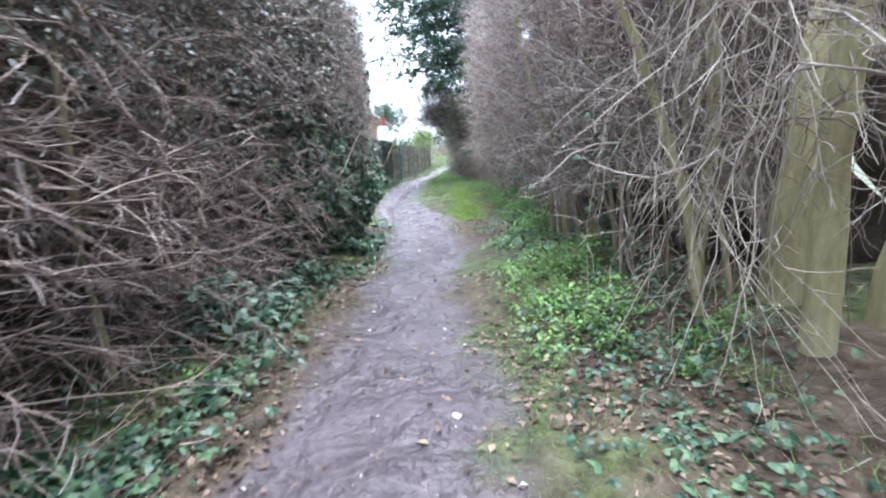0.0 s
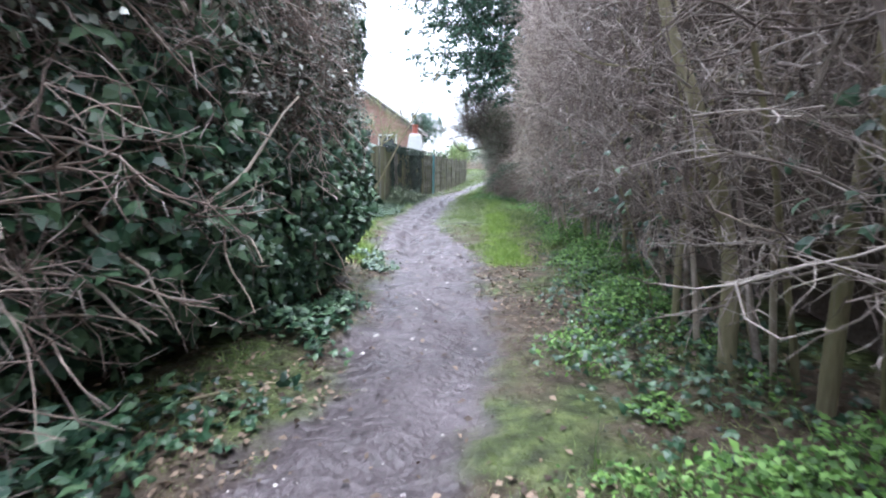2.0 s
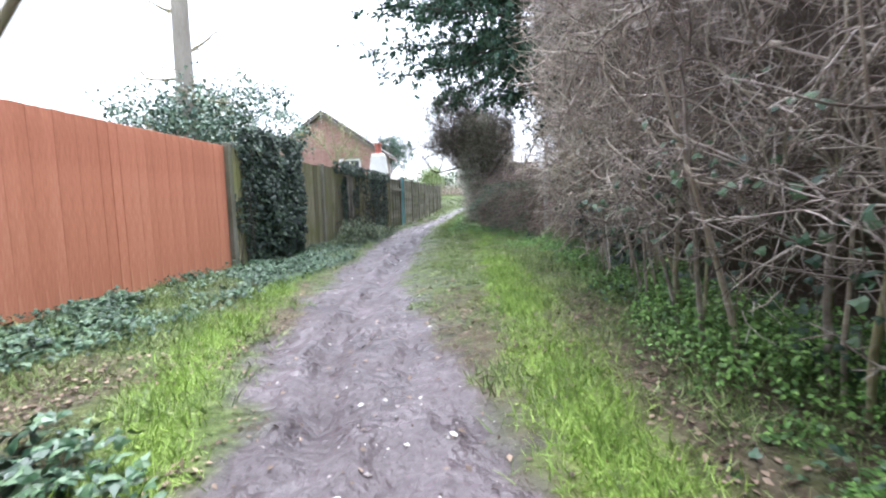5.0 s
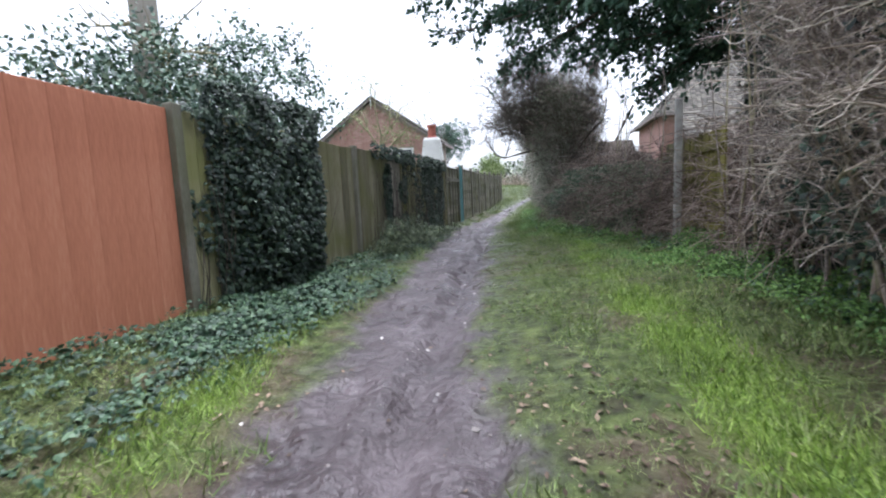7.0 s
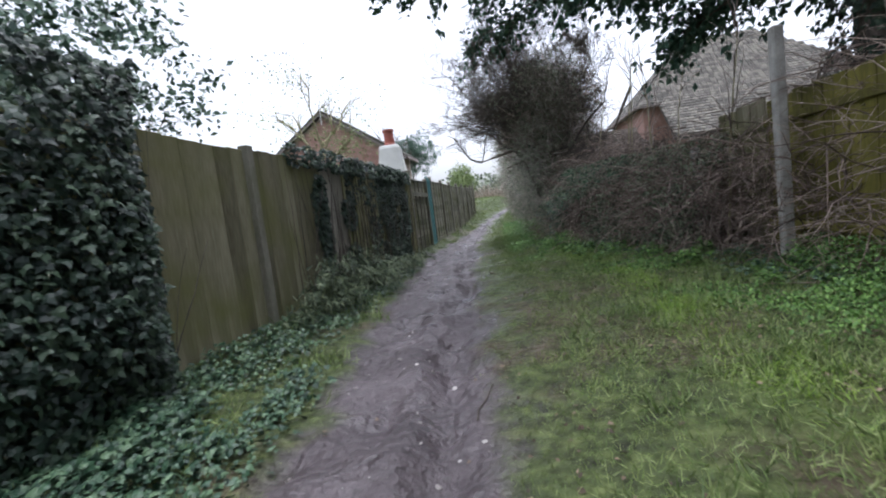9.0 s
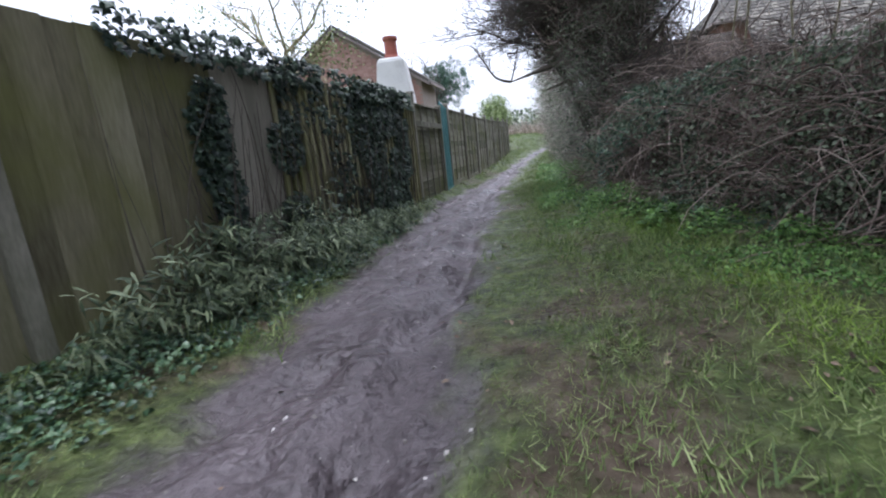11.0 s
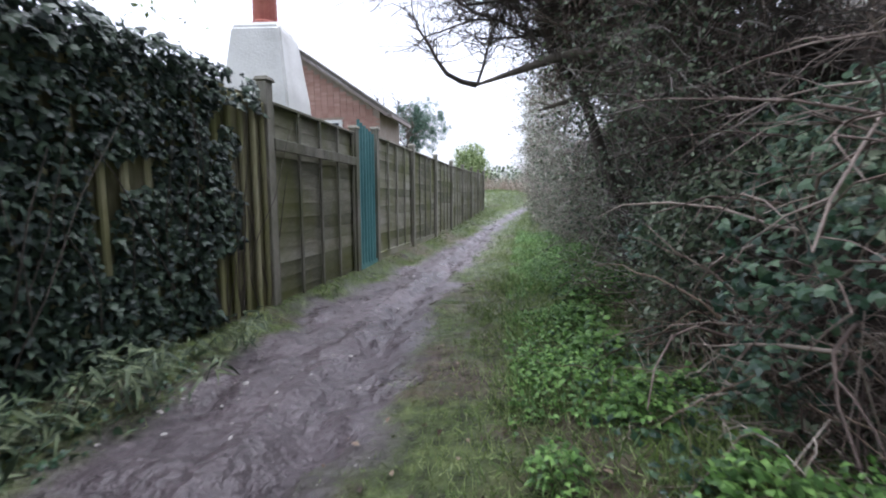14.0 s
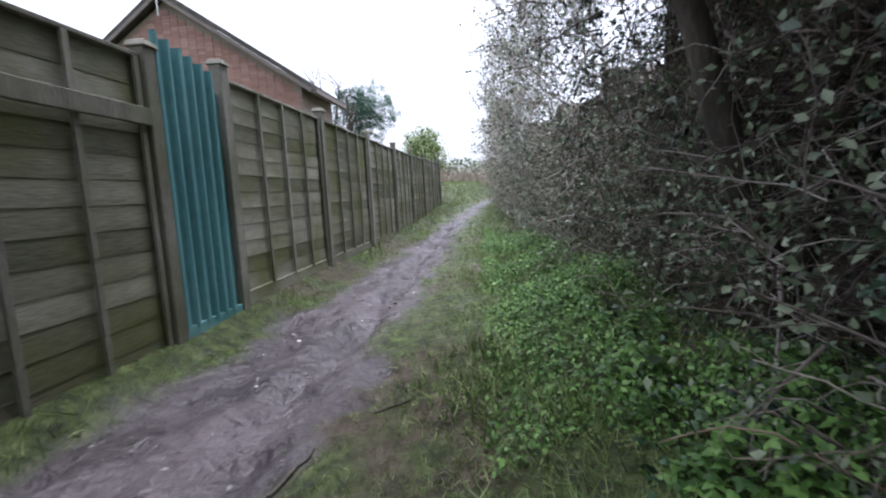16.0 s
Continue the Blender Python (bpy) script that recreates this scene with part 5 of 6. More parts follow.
def conifer():
    """A big dark conifer rooted behind the hedge, its lower boughs over the path."""
    t = thing("conifer_tree", "large dark green conifer with boughs hanging over the path", "tree", (2.3, 17.2, 0.1))
    p = np.array([[(0, 0, -0.1), (-0.05, 0, 2.5), (-0.1, 0.1, 5), (-0.1, 0.1, 8), (-0.1, 0.1, 12)]], float)
    v, f = tubes(p, np.array([[0.26, 0.22, 0.19, 0.13, 0.03]]), 12)
    under("trunk", np_mesh("trunk", v, f, M_DARKBARK), t)
    n = 96
    z = 3.3 + 8.2 * uni(0, 1, n) ** 1.4
    ang = uni(0, 2 * np.pi, n)
    ang[: n // 2] = uni(np.pi * 0.75, np.pi * 1.3, n // 2)
    reach = np.interp(z, [3.3, 4.0, 4.3, 6.5, 12], [2.4, 3.2, 5.9, 5.6, 0.8]) * uni(0.75, 1.1, n)
    a = sprigs(np.stack([z * 0 - 0.1, z * 0 + 0.1, z], -1), np.stack([np.cos(ang), np.sin(ang), 0 * z + 0.12], -1), reach, 9, 0.06, 0.12)
    v, f = tubes(a, taper(n, 9, 0.045, 0.008), 6)
    under("bough_growth", np_mesh("bough_growth", v, f, M_DARKBARK), t)
    b = offshoots(a[:, 1:], 4200, (0.3, 1.0), 0.55, 5, 0.15, 0.5)
    v, f = tubes(b, taper(len(b), 5, 0.008, 0.002), 3)
    under("twig_growth", np_mesh("twig_growth", v, f, M_DARKBARK), t, kind="stuff")
    i, j = rng.integers(0, len(b), 95000), rng.integers(1, 5, 95000)
    q = b[i, j] + rng.normal(0, 0.05, (95000, 3))
    d = b[i, j] - b[i, j - 1]
    v, f = leaves(LEAF, q, rng.normal(0, 1, q.shape), uni(0.06, 0.16, len(q)), droop=d / np.linalg.norm(d, axis=1, keepdims=True) + rng.normal(0, 0.5, q.shape) + np.array([0, 0, -0.3]))
    under("foliage", np_mesh("foliage", v, f, M_CONIFER), t, kind="stuff")
    n = 5000
    z, ang = uni(0, 6.5, n), uni(0, 2 * np.pi, n)
    out = np.stack([np.cos(ang), np.sin(ang), 0 * z], -1)
    v, f = leaves(IVY, out * (0.28 + 0.3 * rough2(ang, z, 0.6))[:, None] * uni(0.7, 1.1, n, 1) + np.stack([0 * z - 0.05, 0 * z, z], -1), out + rng.normal(0, 0.4, (n, 3)) + np.array([0, 0, 0.4]), uni(0.05, 0.11, n))
    under("ivy_foliage", np_mesh("ivy_foliage", v, f, M_IVY_DARK, True), t, "ivy wrapped round the trunk", kind="stuff")


conifer()


def ivy_thicket():
    """Old stems smothered in ivy between the clipped hedge and the mossy fence."""
    t = thing("ivy_thicket", "tall dark thicket of ivy-smothered stems beside the mossy fence", "thicket", (0, 0, 0))

    def face(y, z):
        return 0.82 + 0.25 * (y - 14.2) ** 2 + 0.35 * (rough2(y + 60, z, 0.7) - 0.5) + 0.10 * z

    under("shade_core", core(face, 13.4, 14.95, 0.0, 3.9, 1, 0.9, 0.35), t)
    n = 15000
    p = hedge_points(n, face, 13.3, 15.05, 0.0, 4.2, 1, 0.35)
    p = p[0.6 * rough2(p[:, 1] + 17, p[:, 2], 0.45) + 0.4 * rough2(p[:, 1], p[:, 2], 0.16) > 0.36]
    n = len(p)
    v, f = leaves(IVY, p, np.stack([-uni(0.2, 1, n), rng.normal(-0.4, 0.5, n), uni(0, 0.9, n)], -1), uni(0.035, 0.085, n))
    under("ivy_foliage", np_mesh("ivy_foliage", v, f, M_IVY_DARK, True), t, kind="stuff")
    for i in range(9):
        y = 13.3 + 0.2 * i + uni(-0.08, 0.08)
        x = float(face(np.array(y), np.array(0.5))) - uni(0.02, 0.25)
        under("stem", stem_mesh(uni(1.8, 3.4), uni(0.010, 0.018), (uni(-0.12, 0.08), uni(-0.2, 0.2)), mat=(M_TWIG, M_BARK)[i % 2]), t, at=(x, y, float(ground_z(x, y))))
    m = 260
    s = hedge_points(m, face, 13.2, 15.0, 0.3, 3.6, 1, 0.2)
    a = sprigs(s, np.stack([-uni(0.1, 0.8, m), rng.normal(-0.2, 0.8, m), rng.normal(0.1, 0.5, m)], -1), uni(0.3, 0.8, m), 7, 0.25)
    v, f = tubes(a, taper(m, 7, 0.0045, 0.0015), 4)
    under("twig_growth", np_mesh("twig_growth", v, f, M_TWIG), t, kind="stuff")


ivy_thicket()


# ---- ivy on the fence ----
def fence_ivy(y0, y1, z0, z1, count, out=0.25, label="dark ivy covering part of the board fence", mat=M_IVY_DARK, ragged=0.5):
    t = thing("fence_ivy", label, "ivy", (FENCE_X, (y0 + y1) / 2, 0.1), "fence ivy")
    y, z = uni(y0, y1, count), uni(z0, z1, count)
    edge = np.minimum(np.minimum(y - y0, y1 - y), 0.5) / 0.5
    keep = rough2(y * 1.3, z, 0.35) * 0.9 + rough2(y, z + 9, 0.9) * 0.4 - 0.2 + edge * 0.5 > ragged
    y, z = y[keep], z[keep]
    n = len(y)
    swell = out * (0.35 + 0.65 * rough2(y, z, 0.5)) * ease(0, 0.4, np.minimum(y - y0, y1 - y))
    p = np.stack([0.03 + swell * uni(0.3, 1, n), y - (y0 + y1) / 2, z], -1)
    v, f = leaves(IVY, p, np.stack([uni(0.2, 1, n), rng.normal(-0.2, 0.5, n), uni(0, 0.9, n)], -1), uni(0.035, 0.08, n), droop=np.stack([rng.normal(0.1, 0.4, n), rng.normal(0, 0.4, n), -uni(0.2, 1, n)], -1))
    under("foliage", np_mesh("foliage", v, f, mat, True), t, kind="stuff")
    m = max(6, int((y1 - y0) * 14))
    s = np.stack([uni(0.03, 0.05, m), uni(y0, y1, m) - (y0 + y1) / 2, 0 * uni(0, 1, m)], -1)
    a = sprigs(s, np.stack([uni(0, 0.05, m), rng.normal(0, 0.2, m), 0 * s[:, 0] + 1], -1), uni(0.8, z1, m), 8, 0.08)
    a[..., 0] = np.clip(a[..., 0], 0.03, 0.12)
    v, f = tubes(a, taper(m, 8, 0.006, 0.002), 4)
    under("creeping_stem", np_mesh("creeping_stem", v, f, M_DARKBARK), t, kind="stuff")


fence_ivy(12.25, 14.15, 0.0, 2.0, 9500, 0.36, "thick dark ivy mound hanging over the fence")
fence_ivy(11.98, 12.5, 0.3, 1.75, 350, 0.08, ragged=0.7)
fence_ivy(16.55, 16.95, 0.2, 1.78, 1100, 0.09)
fence_ivy(17.40, 17.95, 0.2, 1.78, 1500, 0.10)
fence_ivy(17.9, 19.3, 0.3, 1.8, 900, 0.10, ragged=0.85)
fence_ivy(19.0, 21.35, 0.05, 1.84, 7000, 0.08, ragged=0.58)
fence_ivy(15.9, 21.7, 1.60, 1.86, 1500, 0.13, ragged=0.6)

# ---- ground cover ----
def spread(n, x0, x1, y0, y1, keep):
    x, y = uni(x0, x1, n), uni(y0, y1, n)
    ok = keep(x, y) > uni(0, 1, n)
    x, y = x[ok], y[ok]
    return np.stack([x, y, ground_z(x, y)], -1)


def foot_right(y):
    return np.interp(y, [-3, 2, 3, 5, 7, 10, 12, 13.5, 16, 17.5, 18.6, 20, 21, 22.5, 26, 32, 44], [1.1, 0.98, 0.85, 0.78, 0.82, 0.95, 1.0, 0.95, 0.6, 0.2, -0.5, -1.08, -1.12, -1.0, -1.28, -1.7, -1.75])


def foot_left(y):
    return np.interp(y, [-3, 1.9, 3.2, 4.4, 5.5, 6.5, 7.1, 7.5, 8.6, 60], [-1.45, -1.62, -1.85, -1.65, -1.55, -1.62, -1.85, -2.5, -4.14, -4.14])


def verge(x, y):
    return (1 - trodden(x, y)) * (x > foot_left(y) + 0.02) * (x < foot_right(y) + 0.15)


def grass():
    def keep(x, y):
        patch = ease(0.30, 0.65, rough2(x, y, 0.6) * 0.6 + rough2(x, y, 0.15) * 0.4 + 0.14 * ease(7, 9, y) + 0.16 * ease(12, 15, y) - 0.02 * ease(7, 4, y))
        return verge(x, y) * (0.08 + 0.92 * patch) * ease(32, 20, y) * 0.75

    p = spread(1000000, -4.2, 1.3, -1.5, 32, keep)
    p = np.concatenate([p, spread(90000, -7.5, 0.0, 23, 50, lambda x, y: (1 - trodden(x, y)) * ease(23, 30, y) * ((x > -4.14) | (y > 38.6)) * (x < foot_right(y) + 0.15))])
    n = len(p)
    off = np.maximum(path_l(p[:, 1]) - p[:, 0], p[:, 0] - path_r(p[:, 1]))
    tall = uni(0.014, 0.045 + 0.006 * ease(7, 9, p[:, 1]), n) * (0.7 + 0.8 * ease(0.1, 0.7, off)) * (1 + 0.5 * ease(16, 26, p[:, 1]) + 1.2 * ease(26, 34, p[:, 1])) * (0.75 + 0.8 * rough2(p[:, 0], p[:, 1], 0.25) ** 2)
    v, f = leaves(BLADE, p, rng.normal(0, 0.8, (n, 3)) + np.array([0, -0.3, 0.9]), tall, droop=rng.normal(0, 0.8, (n, 3)) + np.array([0, 0, 0.9]))
    tagged(new("grass", np_mesh("grass", v, f, M_GRASS)), "short worn green grass on the verges", "grass", kind="stuff")


grass()


def tufts():
    def keep(x, y):
        return verge(x, y) * ease(0.60, 0.78, rough2(x + 5, y, 0.33)) * ease(0.4, 0.6, rough2(x, y + 8, 1.1)) * ease(6.5, 8, y) * ease(40, 30, y)

    p = spread(260000, -4.1, 0.9, 6.5, 40, keep)
    n = len(p)
    v, f = leaves(BLADE, p, rng.normal(0, 0.8, (n, 3)) + np.array([0, -0.3, 0.8]), uni(0.05, 0.125, n), droop=rng.normal(0, 0.6, (n, 3)) + np.array([0, 0, 1.0]))
    tagged(new("grass_tufts", np_mesh("grass_tufts", v, f, M_GRASS)), "longer tufts of fresh yellow-green grass", "grass", kind="stuff")


tufts()


def fresh_grass():
    p = spread(620000, -3.8, 0.5, 6.6, 22, lambda x, y: (1 - trodden(x, y)) * np.clip(lush(x, y) * 1.1 - 0.1, 0, 1))
    n = len(p)
    v, f = leaves(BLADE, p, rng.normal(0, 0.8, (n, 3)) + np.array([0, -0.3, 0.9]), uni(0.03, 0.085, n), droop=rng.normal(0, 0.6, (n, 3)) + np.array([0, 0, 0.9]))
    tagged(new("fresh_grass", np_mesh("fresh_grass", v, f, M_FRESH)), "strips of fresh yellow-green grass beside the path", "grass", kind="stuff")


fresh_grass()


def weeds():
    def keep(x, y):
        d = foot_right(y) - x
        strip = ease(0.85 + 0.85 * ease(12, 15, y), 0.4, d) * (x > path_r(y) + 0.15 + 0.45 * ease(12, 15, y))
        return verge(x, y) * strip * ease(0.45, 0.60, rough2(x, y, 0.6) * 0.75 + rough2(x, y, 0.2) * 0.25 + 0.03 + 0.04 * ease(15, 18, y))

    p = spread(520000, -2.6, 1.4, 1.9, 30, keep)
    n = len(p)
    d = foot_right(p[:, 1]) - p[:, 0]
    h = (0.03 + 0.26 * ease(1.1, 0.1, d) * ease(0.4, 0.75, rough2(p[:, 0], p[:, 1], 0.6))) * uni(0.2, 1, n)
    p[:, 2] += h
    v, f = leaves(LEAF, p, rng.normal(0, 0.55, (n, 3)) + np.array([-0.15, -0.2, 1]), uni(0.014, 0.040, n))
    tagged(new("weeds", np_mesh("weeds", v, f, M_WEED)), "fresh bright green nettles and low weeds under the hedge", "weeds", kind="stuff")
    q = spread(9000, -2.6, 1.4, 1.4, 30, keep)
    m = len(q)
    a = sprigs(q, rng.normal(0, 0.3, (m, 3)) + np.array([0, 0, 1]), uni(0.05, 0.2, m), 3, 0.15)
    v, f = tubes(a, taper(m, 3, 0.002, 0.001), 3)
    tagged(new("weed_stalks", np_mesh("weed_stalks", v, f, M_WEED)), "thin green stalks of the weeds", "weeds", kind="stuff")


weeds()


def weed_clump(x, y, size, count, mat, label, tall=0.12):
    t = thing("weed_clump", label, "weeds", (x, y, float(ground_z(x, y)) - 0.01), "weed clumps")
    ang = uni(0, 2 * np.pi, count)
    reach = uni(0.2, 1, count) * size
    lift = tall * (1.1 - reach / size) * uni(0.5, 1.2, count) + 0.015
    tip = np.stack([np.cos(ang), np.sin(ang), uni(-0.1, 0.5, count)], -1)
    base = np.stack([np.cos(ang) * reach * 0.6, np.sin(ang) * reach * 0.6, lift], -1)
    v, f = leaves(IVY, base, rng.normal(0, 0.3, (count, 3)) + np.array([0, 0, 1]), uni(0.3, 0.62, count) * size * 0.34, droop=tip)
    under("foliage", np_mesh("foliage", v, f, mat, True), t, kind="stuff")
    m = 10
    a = sprigs(np.zeros((m, 3)), np.stack([np.cos(ang[:m]), np.sin(ang[:m]), 0 * ang[:m] + 0.9], -1), uni(0.6, 1.0, m) * size, 4, 0.12, 0.6)
    v, f = tubes(a, taper(m, 4, 0.0025, 0.0012), 4)
    under("stalk_growth", np_mesh("stalk_growth", v, f, mat), t, kind="stuff")


NETTLE = "bright green clump of young nettles and cow parsley on the verge"
for i in range(64):
    y = 1.7 + 0.36 * i + uni(-0.15, 0.15)
    reach = 0.45 + 0.5 * float(ease(12, 15, np.array(y)))
    x = float(foot_right(y)) - reach * uni(0.05, 1.0) - 0.02
    if x > float(path_r(y)) + 0.25 + 0.3 * float(ease(12, 15, np.array(y))):
        weed_clump(x, y, uni(0.09, 0.20), random.randint(90, 170), M_WEED, NETTLE, uni(0.06, 0.16))
for x, y in ((-0.75, 17.3), (-0.5, 17.6), (-0.9, 17.9), (-0.3, 17.1), (-1.0, 18.4), (-1.15, 18.9), (-1.32, 19.5), (-1.45, 20.1), (-1.55, 20.8), (-1.5, 21.5), (-1.5, 22.2), (-1.55, 22.9), (-1.35, 23.5), (-1.6, 24.2), (0.1, 16.6), (-0.2, 16.2)):
    weed_clump(x, y, uni(0.20, 0.30), random.randint(150, 220), M_WEED, NETTLE, uni(0.16, 0.26))
for x, y, z in ((-1.72, 2.75, 0.2), (-1.62, 2.35, 0.18), (-1.85, 3.3, 0.22), (-1.55, 1.9, 0.17), (-1.9, 3.7, 0.22), (-1.8, 2.95, 0.2), (-1.95, 4.1, 0.2), (-1.5, 1.4, 0.16)):
    weed_clump(x, y, z, 60, M_IVY, "broad dark ivy clump at the foot of the thicket", 0.22)
for x, y in ((-1.45, 2.3), (-1.5, 2.9), (-1.3, 1.75)):
    weed_clump(x, y, 0.16, 50, M_WEED, NETTLE, 0.12)


def ground_ivy(name, n, box, keep, size, label, mat=M_IVY, lift=0.10):
    p = spread(n, *box, keep)
    n = len(p)
    p[:, 2] += uni(0.01, lift, n) * rough2(p[:, 0], p[:, 1], 0.3)
    v, f = leaves(IVY, p, rng.normal(0, 0.4, (n, 3)) + np.array([0, -0.15, 1]), uni(*size, n))
    tagged(new(name, np_mesh(name, v, f, mat, True)), label, "ivy", kind="stuff")


ground_ivy("ground_ivy", 60000, (-4.2, -2.2, 7.9, 14.2), lambda x, y: verge(x, y) * ease(1.25, 0.5, x + 4.15) * ease(0.2, 0.45, rough2(x, y, 0.5) + 0.15), (0.02, 0.055), "carpet of ivy at the foot of the fence", M_IVY_MID, 0.14)
ground_ivy("ground_ivy", 26000, (-4.2, -3.2, 14, 22), lambda x, y: verge(x, y) * ease(0.8, 0.25, x + 4.15) * 0.7 * ease(21.5, 18.5, y + rough2(x, y, 0.4)), (0.02, 0.05), "low ivy and weeds along the fence", M_IVY, 0.12)
ground_ivy("ground_ivy", 26000, (-2.4, -0.8, -1.0, 7.8), lambda x, y: verge(x, y) * ease(0.75, 0.15, x - foot_left(y)) * ease(0.42, 0.66, rough2(x, y, 0.5)), (0.03, 0.075), "ivy creeping out of the thicket onto the verge", M_IVY, 0.16)
ground_ivy("ground_ivy", 40000, (-1.8, 1.5, 1.0, 24), lambda x, y: (1 - trodden(x, y)) * ease(0.75, 0.2, np.abs(foot_right(y) - 0.1 - x)) * ease(0.3, 0.55, rough2(x + 30, y, 0.8)), (0.02, 0.055), "dark ivy at the foot of the hedge", M_IVY, 0.18)
# the paler laurel green stands in for sky reflected on these ivy leaves
ground_ivy("ground_plants", 1500, (-1.95, -1.0, 2.1, 3.5), lambda x, y: verge(x, y) * ease(0.55, 0.1, x - foot_left(y)), (0.05, 0.10), "broad ivy leaves beside the thicket, sky reflection put into their pale green", M_LAUREL, 0.5)


def litter():
    def keep(x, y):
        return (x > foot_left(y) - 0.3) * (x < foot_right(y) + 0.4) * ((1 - trodden(x, y)) * np.maximum(0.9 * ease(0.35, 0.6, rough2(x + 70, y, 0.6)), 0.45 * (x < path_l(y)) * ease(7.6, 6.5, y)) + 0.05) * (0.12 + 0.88 * ease(12, 6.5, y)) * ease(26, 16, y)

    p = spread(110000, -2.9, 1.7, -1.5, 26, keep)
    p[:, 2] += 0.008
    n = len(p)
    v, f = leaves(LEAF, p, rng.normal(0, 0.35, (n, 3)) + np.array([0, 0, 1]), uni(0.018, 0.048, n))
    tagged(new("leaf_litter", np_mesh("leaf_litter", v, f, M_LITTER)), "brown fallen leaves scattered on the ground", "leaf litter", kind="stuff")


litter()


def pebbles():
    p = spread(10000, -4.0, 0.4, -1, 30, lambda x, y: trodden(x, y) * (0.25 + 0.75 * ease(0.5, 0.7, rough2(x, y, 0.5))))
    n = len(p)
    v0 = np.array([(1, 0, 0), (-1, 0, 0), (0, 1, 0), (0, -1, 0), (0, 0, 0.6), (0, 0, -0.5), (0.7, 0.7, 0.2), (-0.7, -0.7, 0.15)])
    f0 = np.array([(4, 0, 6), (4, 6, 2), (4, 2, 1), (4, 1, 7), (4, 7, 3), (4, 3, 0), (5, 6, 0), (5, 2, 6), (5, 1, 2), (5, 7, 1), (5, 3, 7), (5, 0, 3)])
    size = 0.003 + 0.018 * uni(0, 1, n) ** 4
    v, f = leaves((v0, f0), p, rng.normal(0, 0.3, (n, 3)) + np.array([0, 0, 1]), size)
    tagged(new("pebbles", np_mesh("pebbles", v, f, M_CHIP, True)), "small pale stones and chips pressed into the mud", "pebbles", kind="stuff")


pebbles()


def bamboo(x, y, height, count):
    t = thing("bamboo_clump", "low clump of drooping pale-edged lance leaves by the fence", "bamboo", (x, y, float(ground_z(x, y))), "bamboo clumps")
    m = 26
    a = sprigs(np.stack([rng.normal(0, 0.14, m), rng.normal(0, 0.28, m), np.zeros(m)], -1), np.stack([uni(-0.1, 0.7, m), rng.normal(0, 0.5, m), uni(0.6, 1.2, m)], -1), uni(0.6, 1.0, m) * height * 0.95, 6, 0.12, 0.7)
    a[..., 2] = np.maximum(a[..., 2], 0.01)
    v, f = tubes(a, taper(m, 6, 0.004, 0.0015), 4)
    under("cane_growth", np_mesh("cane_growth", v, f, M_BAMBOO), t, kind="stuff")
    i, j = rng.integers(0, m, count), rng.integers(2, 6, count)
    p = a[i, j] + rng.normal(0, 0.04, (count, 3))
    v, f = leaves(LANCE, p, rng.normal(0, 0.4, (count, 3)) + np.array([0.4, -0.1, 0.8]), uni(0.06, 0.145, count), droop=np.stack([uni(-0.1, 1, count), rng.normal(0, 0.8, count), -uni(0, 0.8, count)], -1))
    under("foliage", np_mesh("foliage", v, f, M_BAMBOO), t, kind="stuff")


for y, h, c in ((15.9, 0.55, 500), (16.4, 0.72, 700), (16.9, 0.80, 850), (17.5, 0.74, 850), (18.1, 0.62, 700), (18.8, 0.46, 550), (19.6, 0.40, 500), (20.3, 0.34, 350)):
    bamboo(-3.98 + uni(-0.05, 0.08), y, h, c)


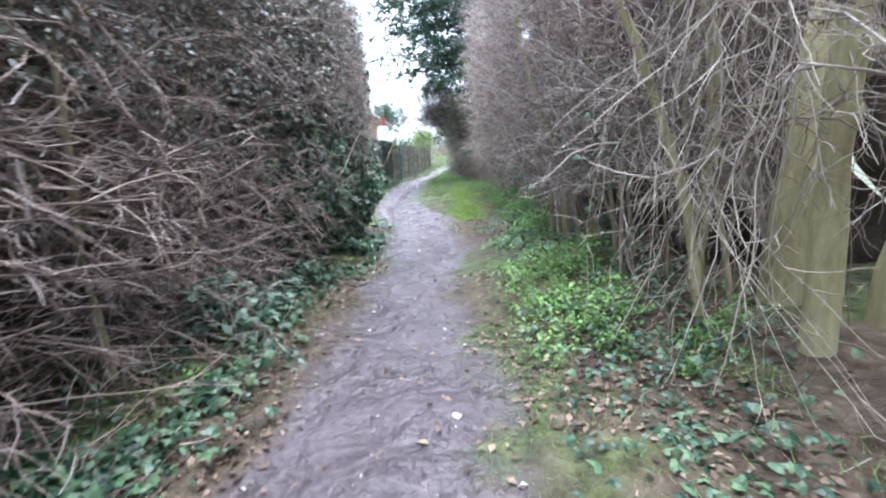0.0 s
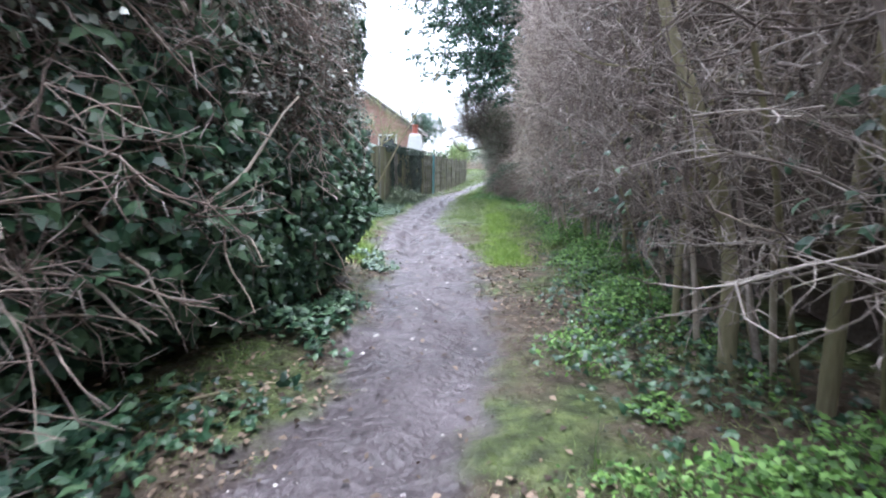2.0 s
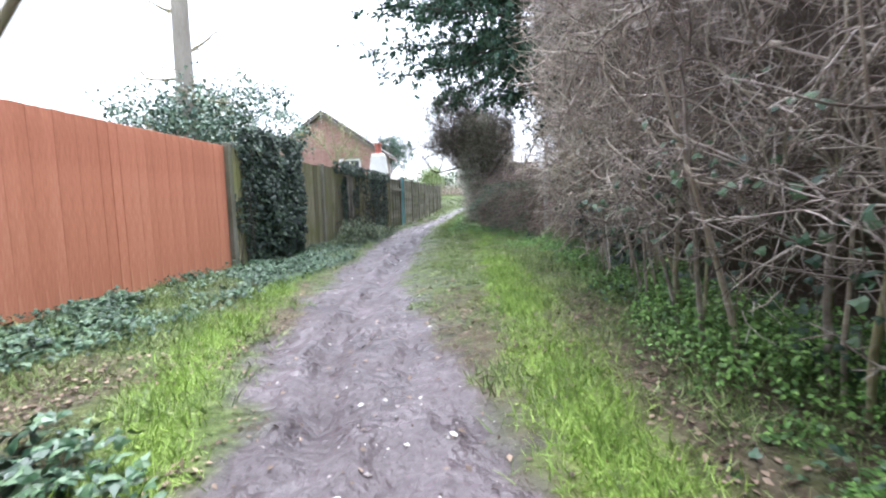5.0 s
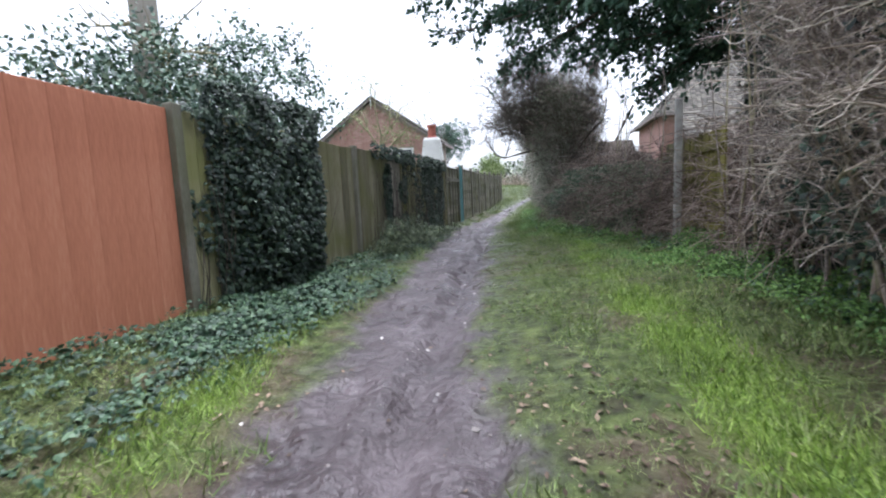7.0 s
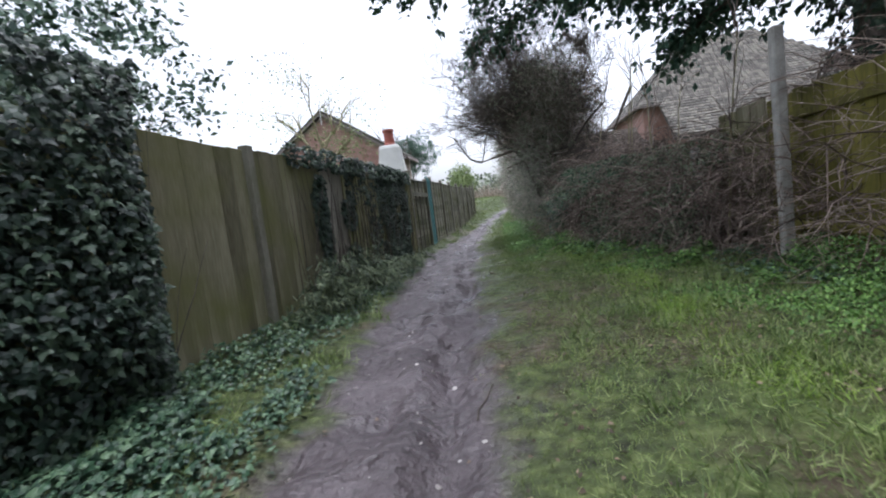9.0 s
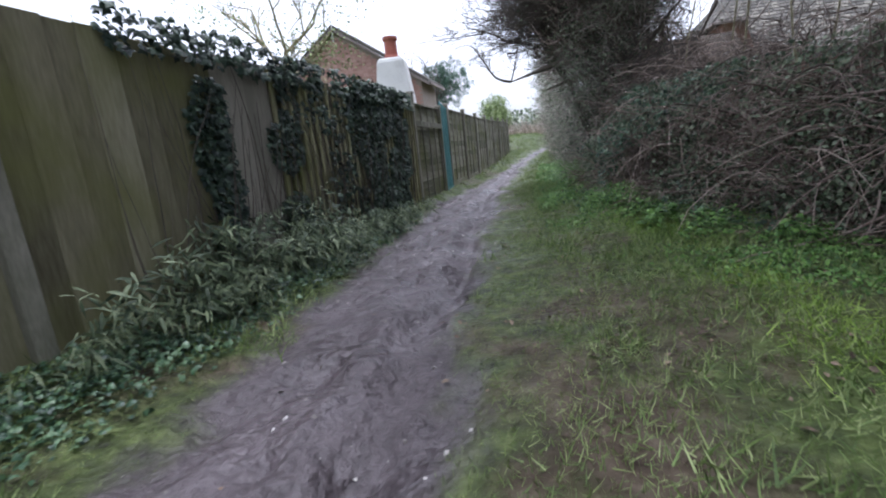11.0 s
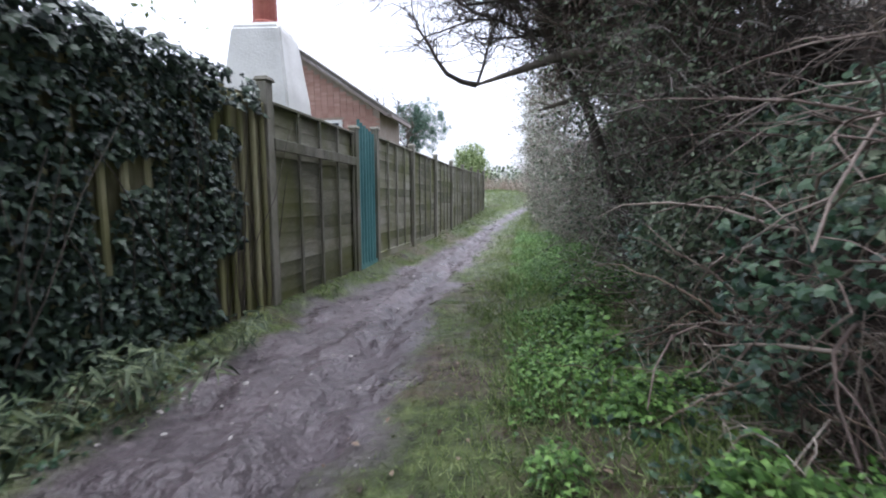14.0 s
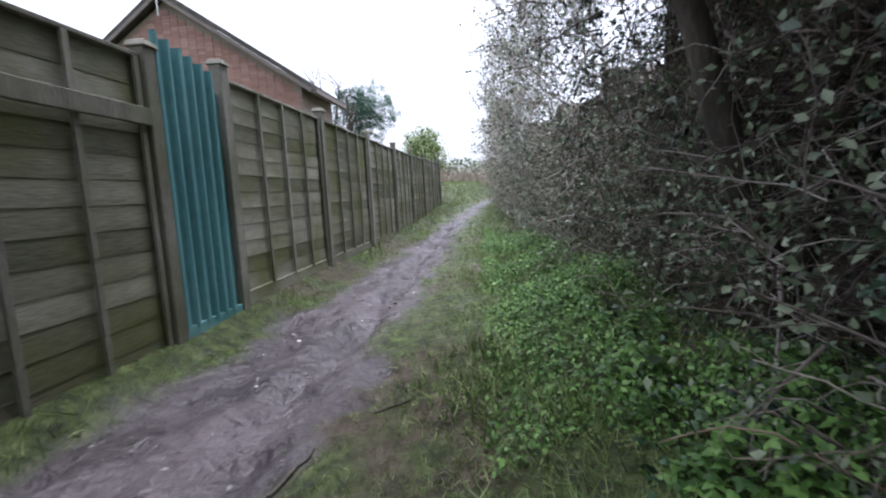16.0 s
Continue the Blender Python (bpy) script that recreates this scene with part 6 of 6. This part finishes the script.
def stick(x, y, length, r, turn, label="fallen dead stick lying on the muddy path"):
    t = thing("fallen_stick", label, "stick", (0, 0, 0), "fallen sticks")
    p = sprigs(np.array([[x, y, 0.0]]), np.array([[math.cos(turn), math.sin(turn), 0]]), np.array([length]), 8, 0.10)
    p[..., 2] = ground_z(p[..., 0], p[..., 1]) + r * 0.7
    v, f = tubes(p, np.linspace(r, r * 0.5, 8)[None], 6)
    under("wood", np_mesh("wood", v, f, M_DARKBARK if length < 0.5 else M_BARK), t)


cane_pile()
stick(-2.88, 22.36, 0.31, 0.010, 1.29)
stick(-2.68, 22.9, 0.22, 0.008, 0.6)
stick(-2.10, 13.6, 0.4, 0.006, 1.5)
stick(-1.45, 4.0, 0.5, 0.006, 0.9)
stick(-2.2, 18.0, 0.3, 0.006, 2.2)


# ---- distance ----
def far_growth():
    t = thing("far_hedgerow", "pale leafless hedgerow and bushes at the end of the path", "hedge", (0, 0, 0))
    n = 2600
    x = uni(-14, 12, n)
    s = np.stack([x, 52 + rng.normal(0, 1.0, n), 0 * x], -1)
    s[:, 2] = ground_z(s[:, 0], s[:, 1])
    a = sprigs(s, rng.normal(0, 0.35, (n, 3)) + np.array([0, 0, 1]), uni(0.5, 1.5, n) * (0.5 + 0.8 * rough2(x, 0 * x, 2.0)), 5, 0.15)
    v, f = tubes(a, taper(n, 5, 0.02, 0.008), 3)
    under("branch_growth", np_mesh("branch_growth", v, f, M_PALE), t, kind="stuff")
    b = offshoots(a, 9000, (0.2, 0.6), 0.7, 3, 0.25)
    v, f = tubes(b, taper(len(b), 3, 0.009, 0.004), 3)
    under("twig_growth", np_mesh("twig_growth", v, f, M_PALE), t, kind="stuff")


far_growth()


def far_woods():
    n = 42000
    x = uni(-160, 160, n)
    top = 5 + 5 * rough2(x, 0 * x, 14) + 2 * rough2(x, 0 * x, 3)
    p = np.stack([x, 150 + rng.normal(0, 5, n), 0.5 + top * uni(0, 1, n) ** 0.8], -1)
    v, f = leaves(LEAF, p, rng.normal(0, 1, (n, 3)), uni(0.5, 1.3, n))
    tagged(new("far_woods", np_mesh("far_woods", v, f, M_PRIVET)), "distant line of grey-green trees", "trees", kind="stuff")


far_woods()
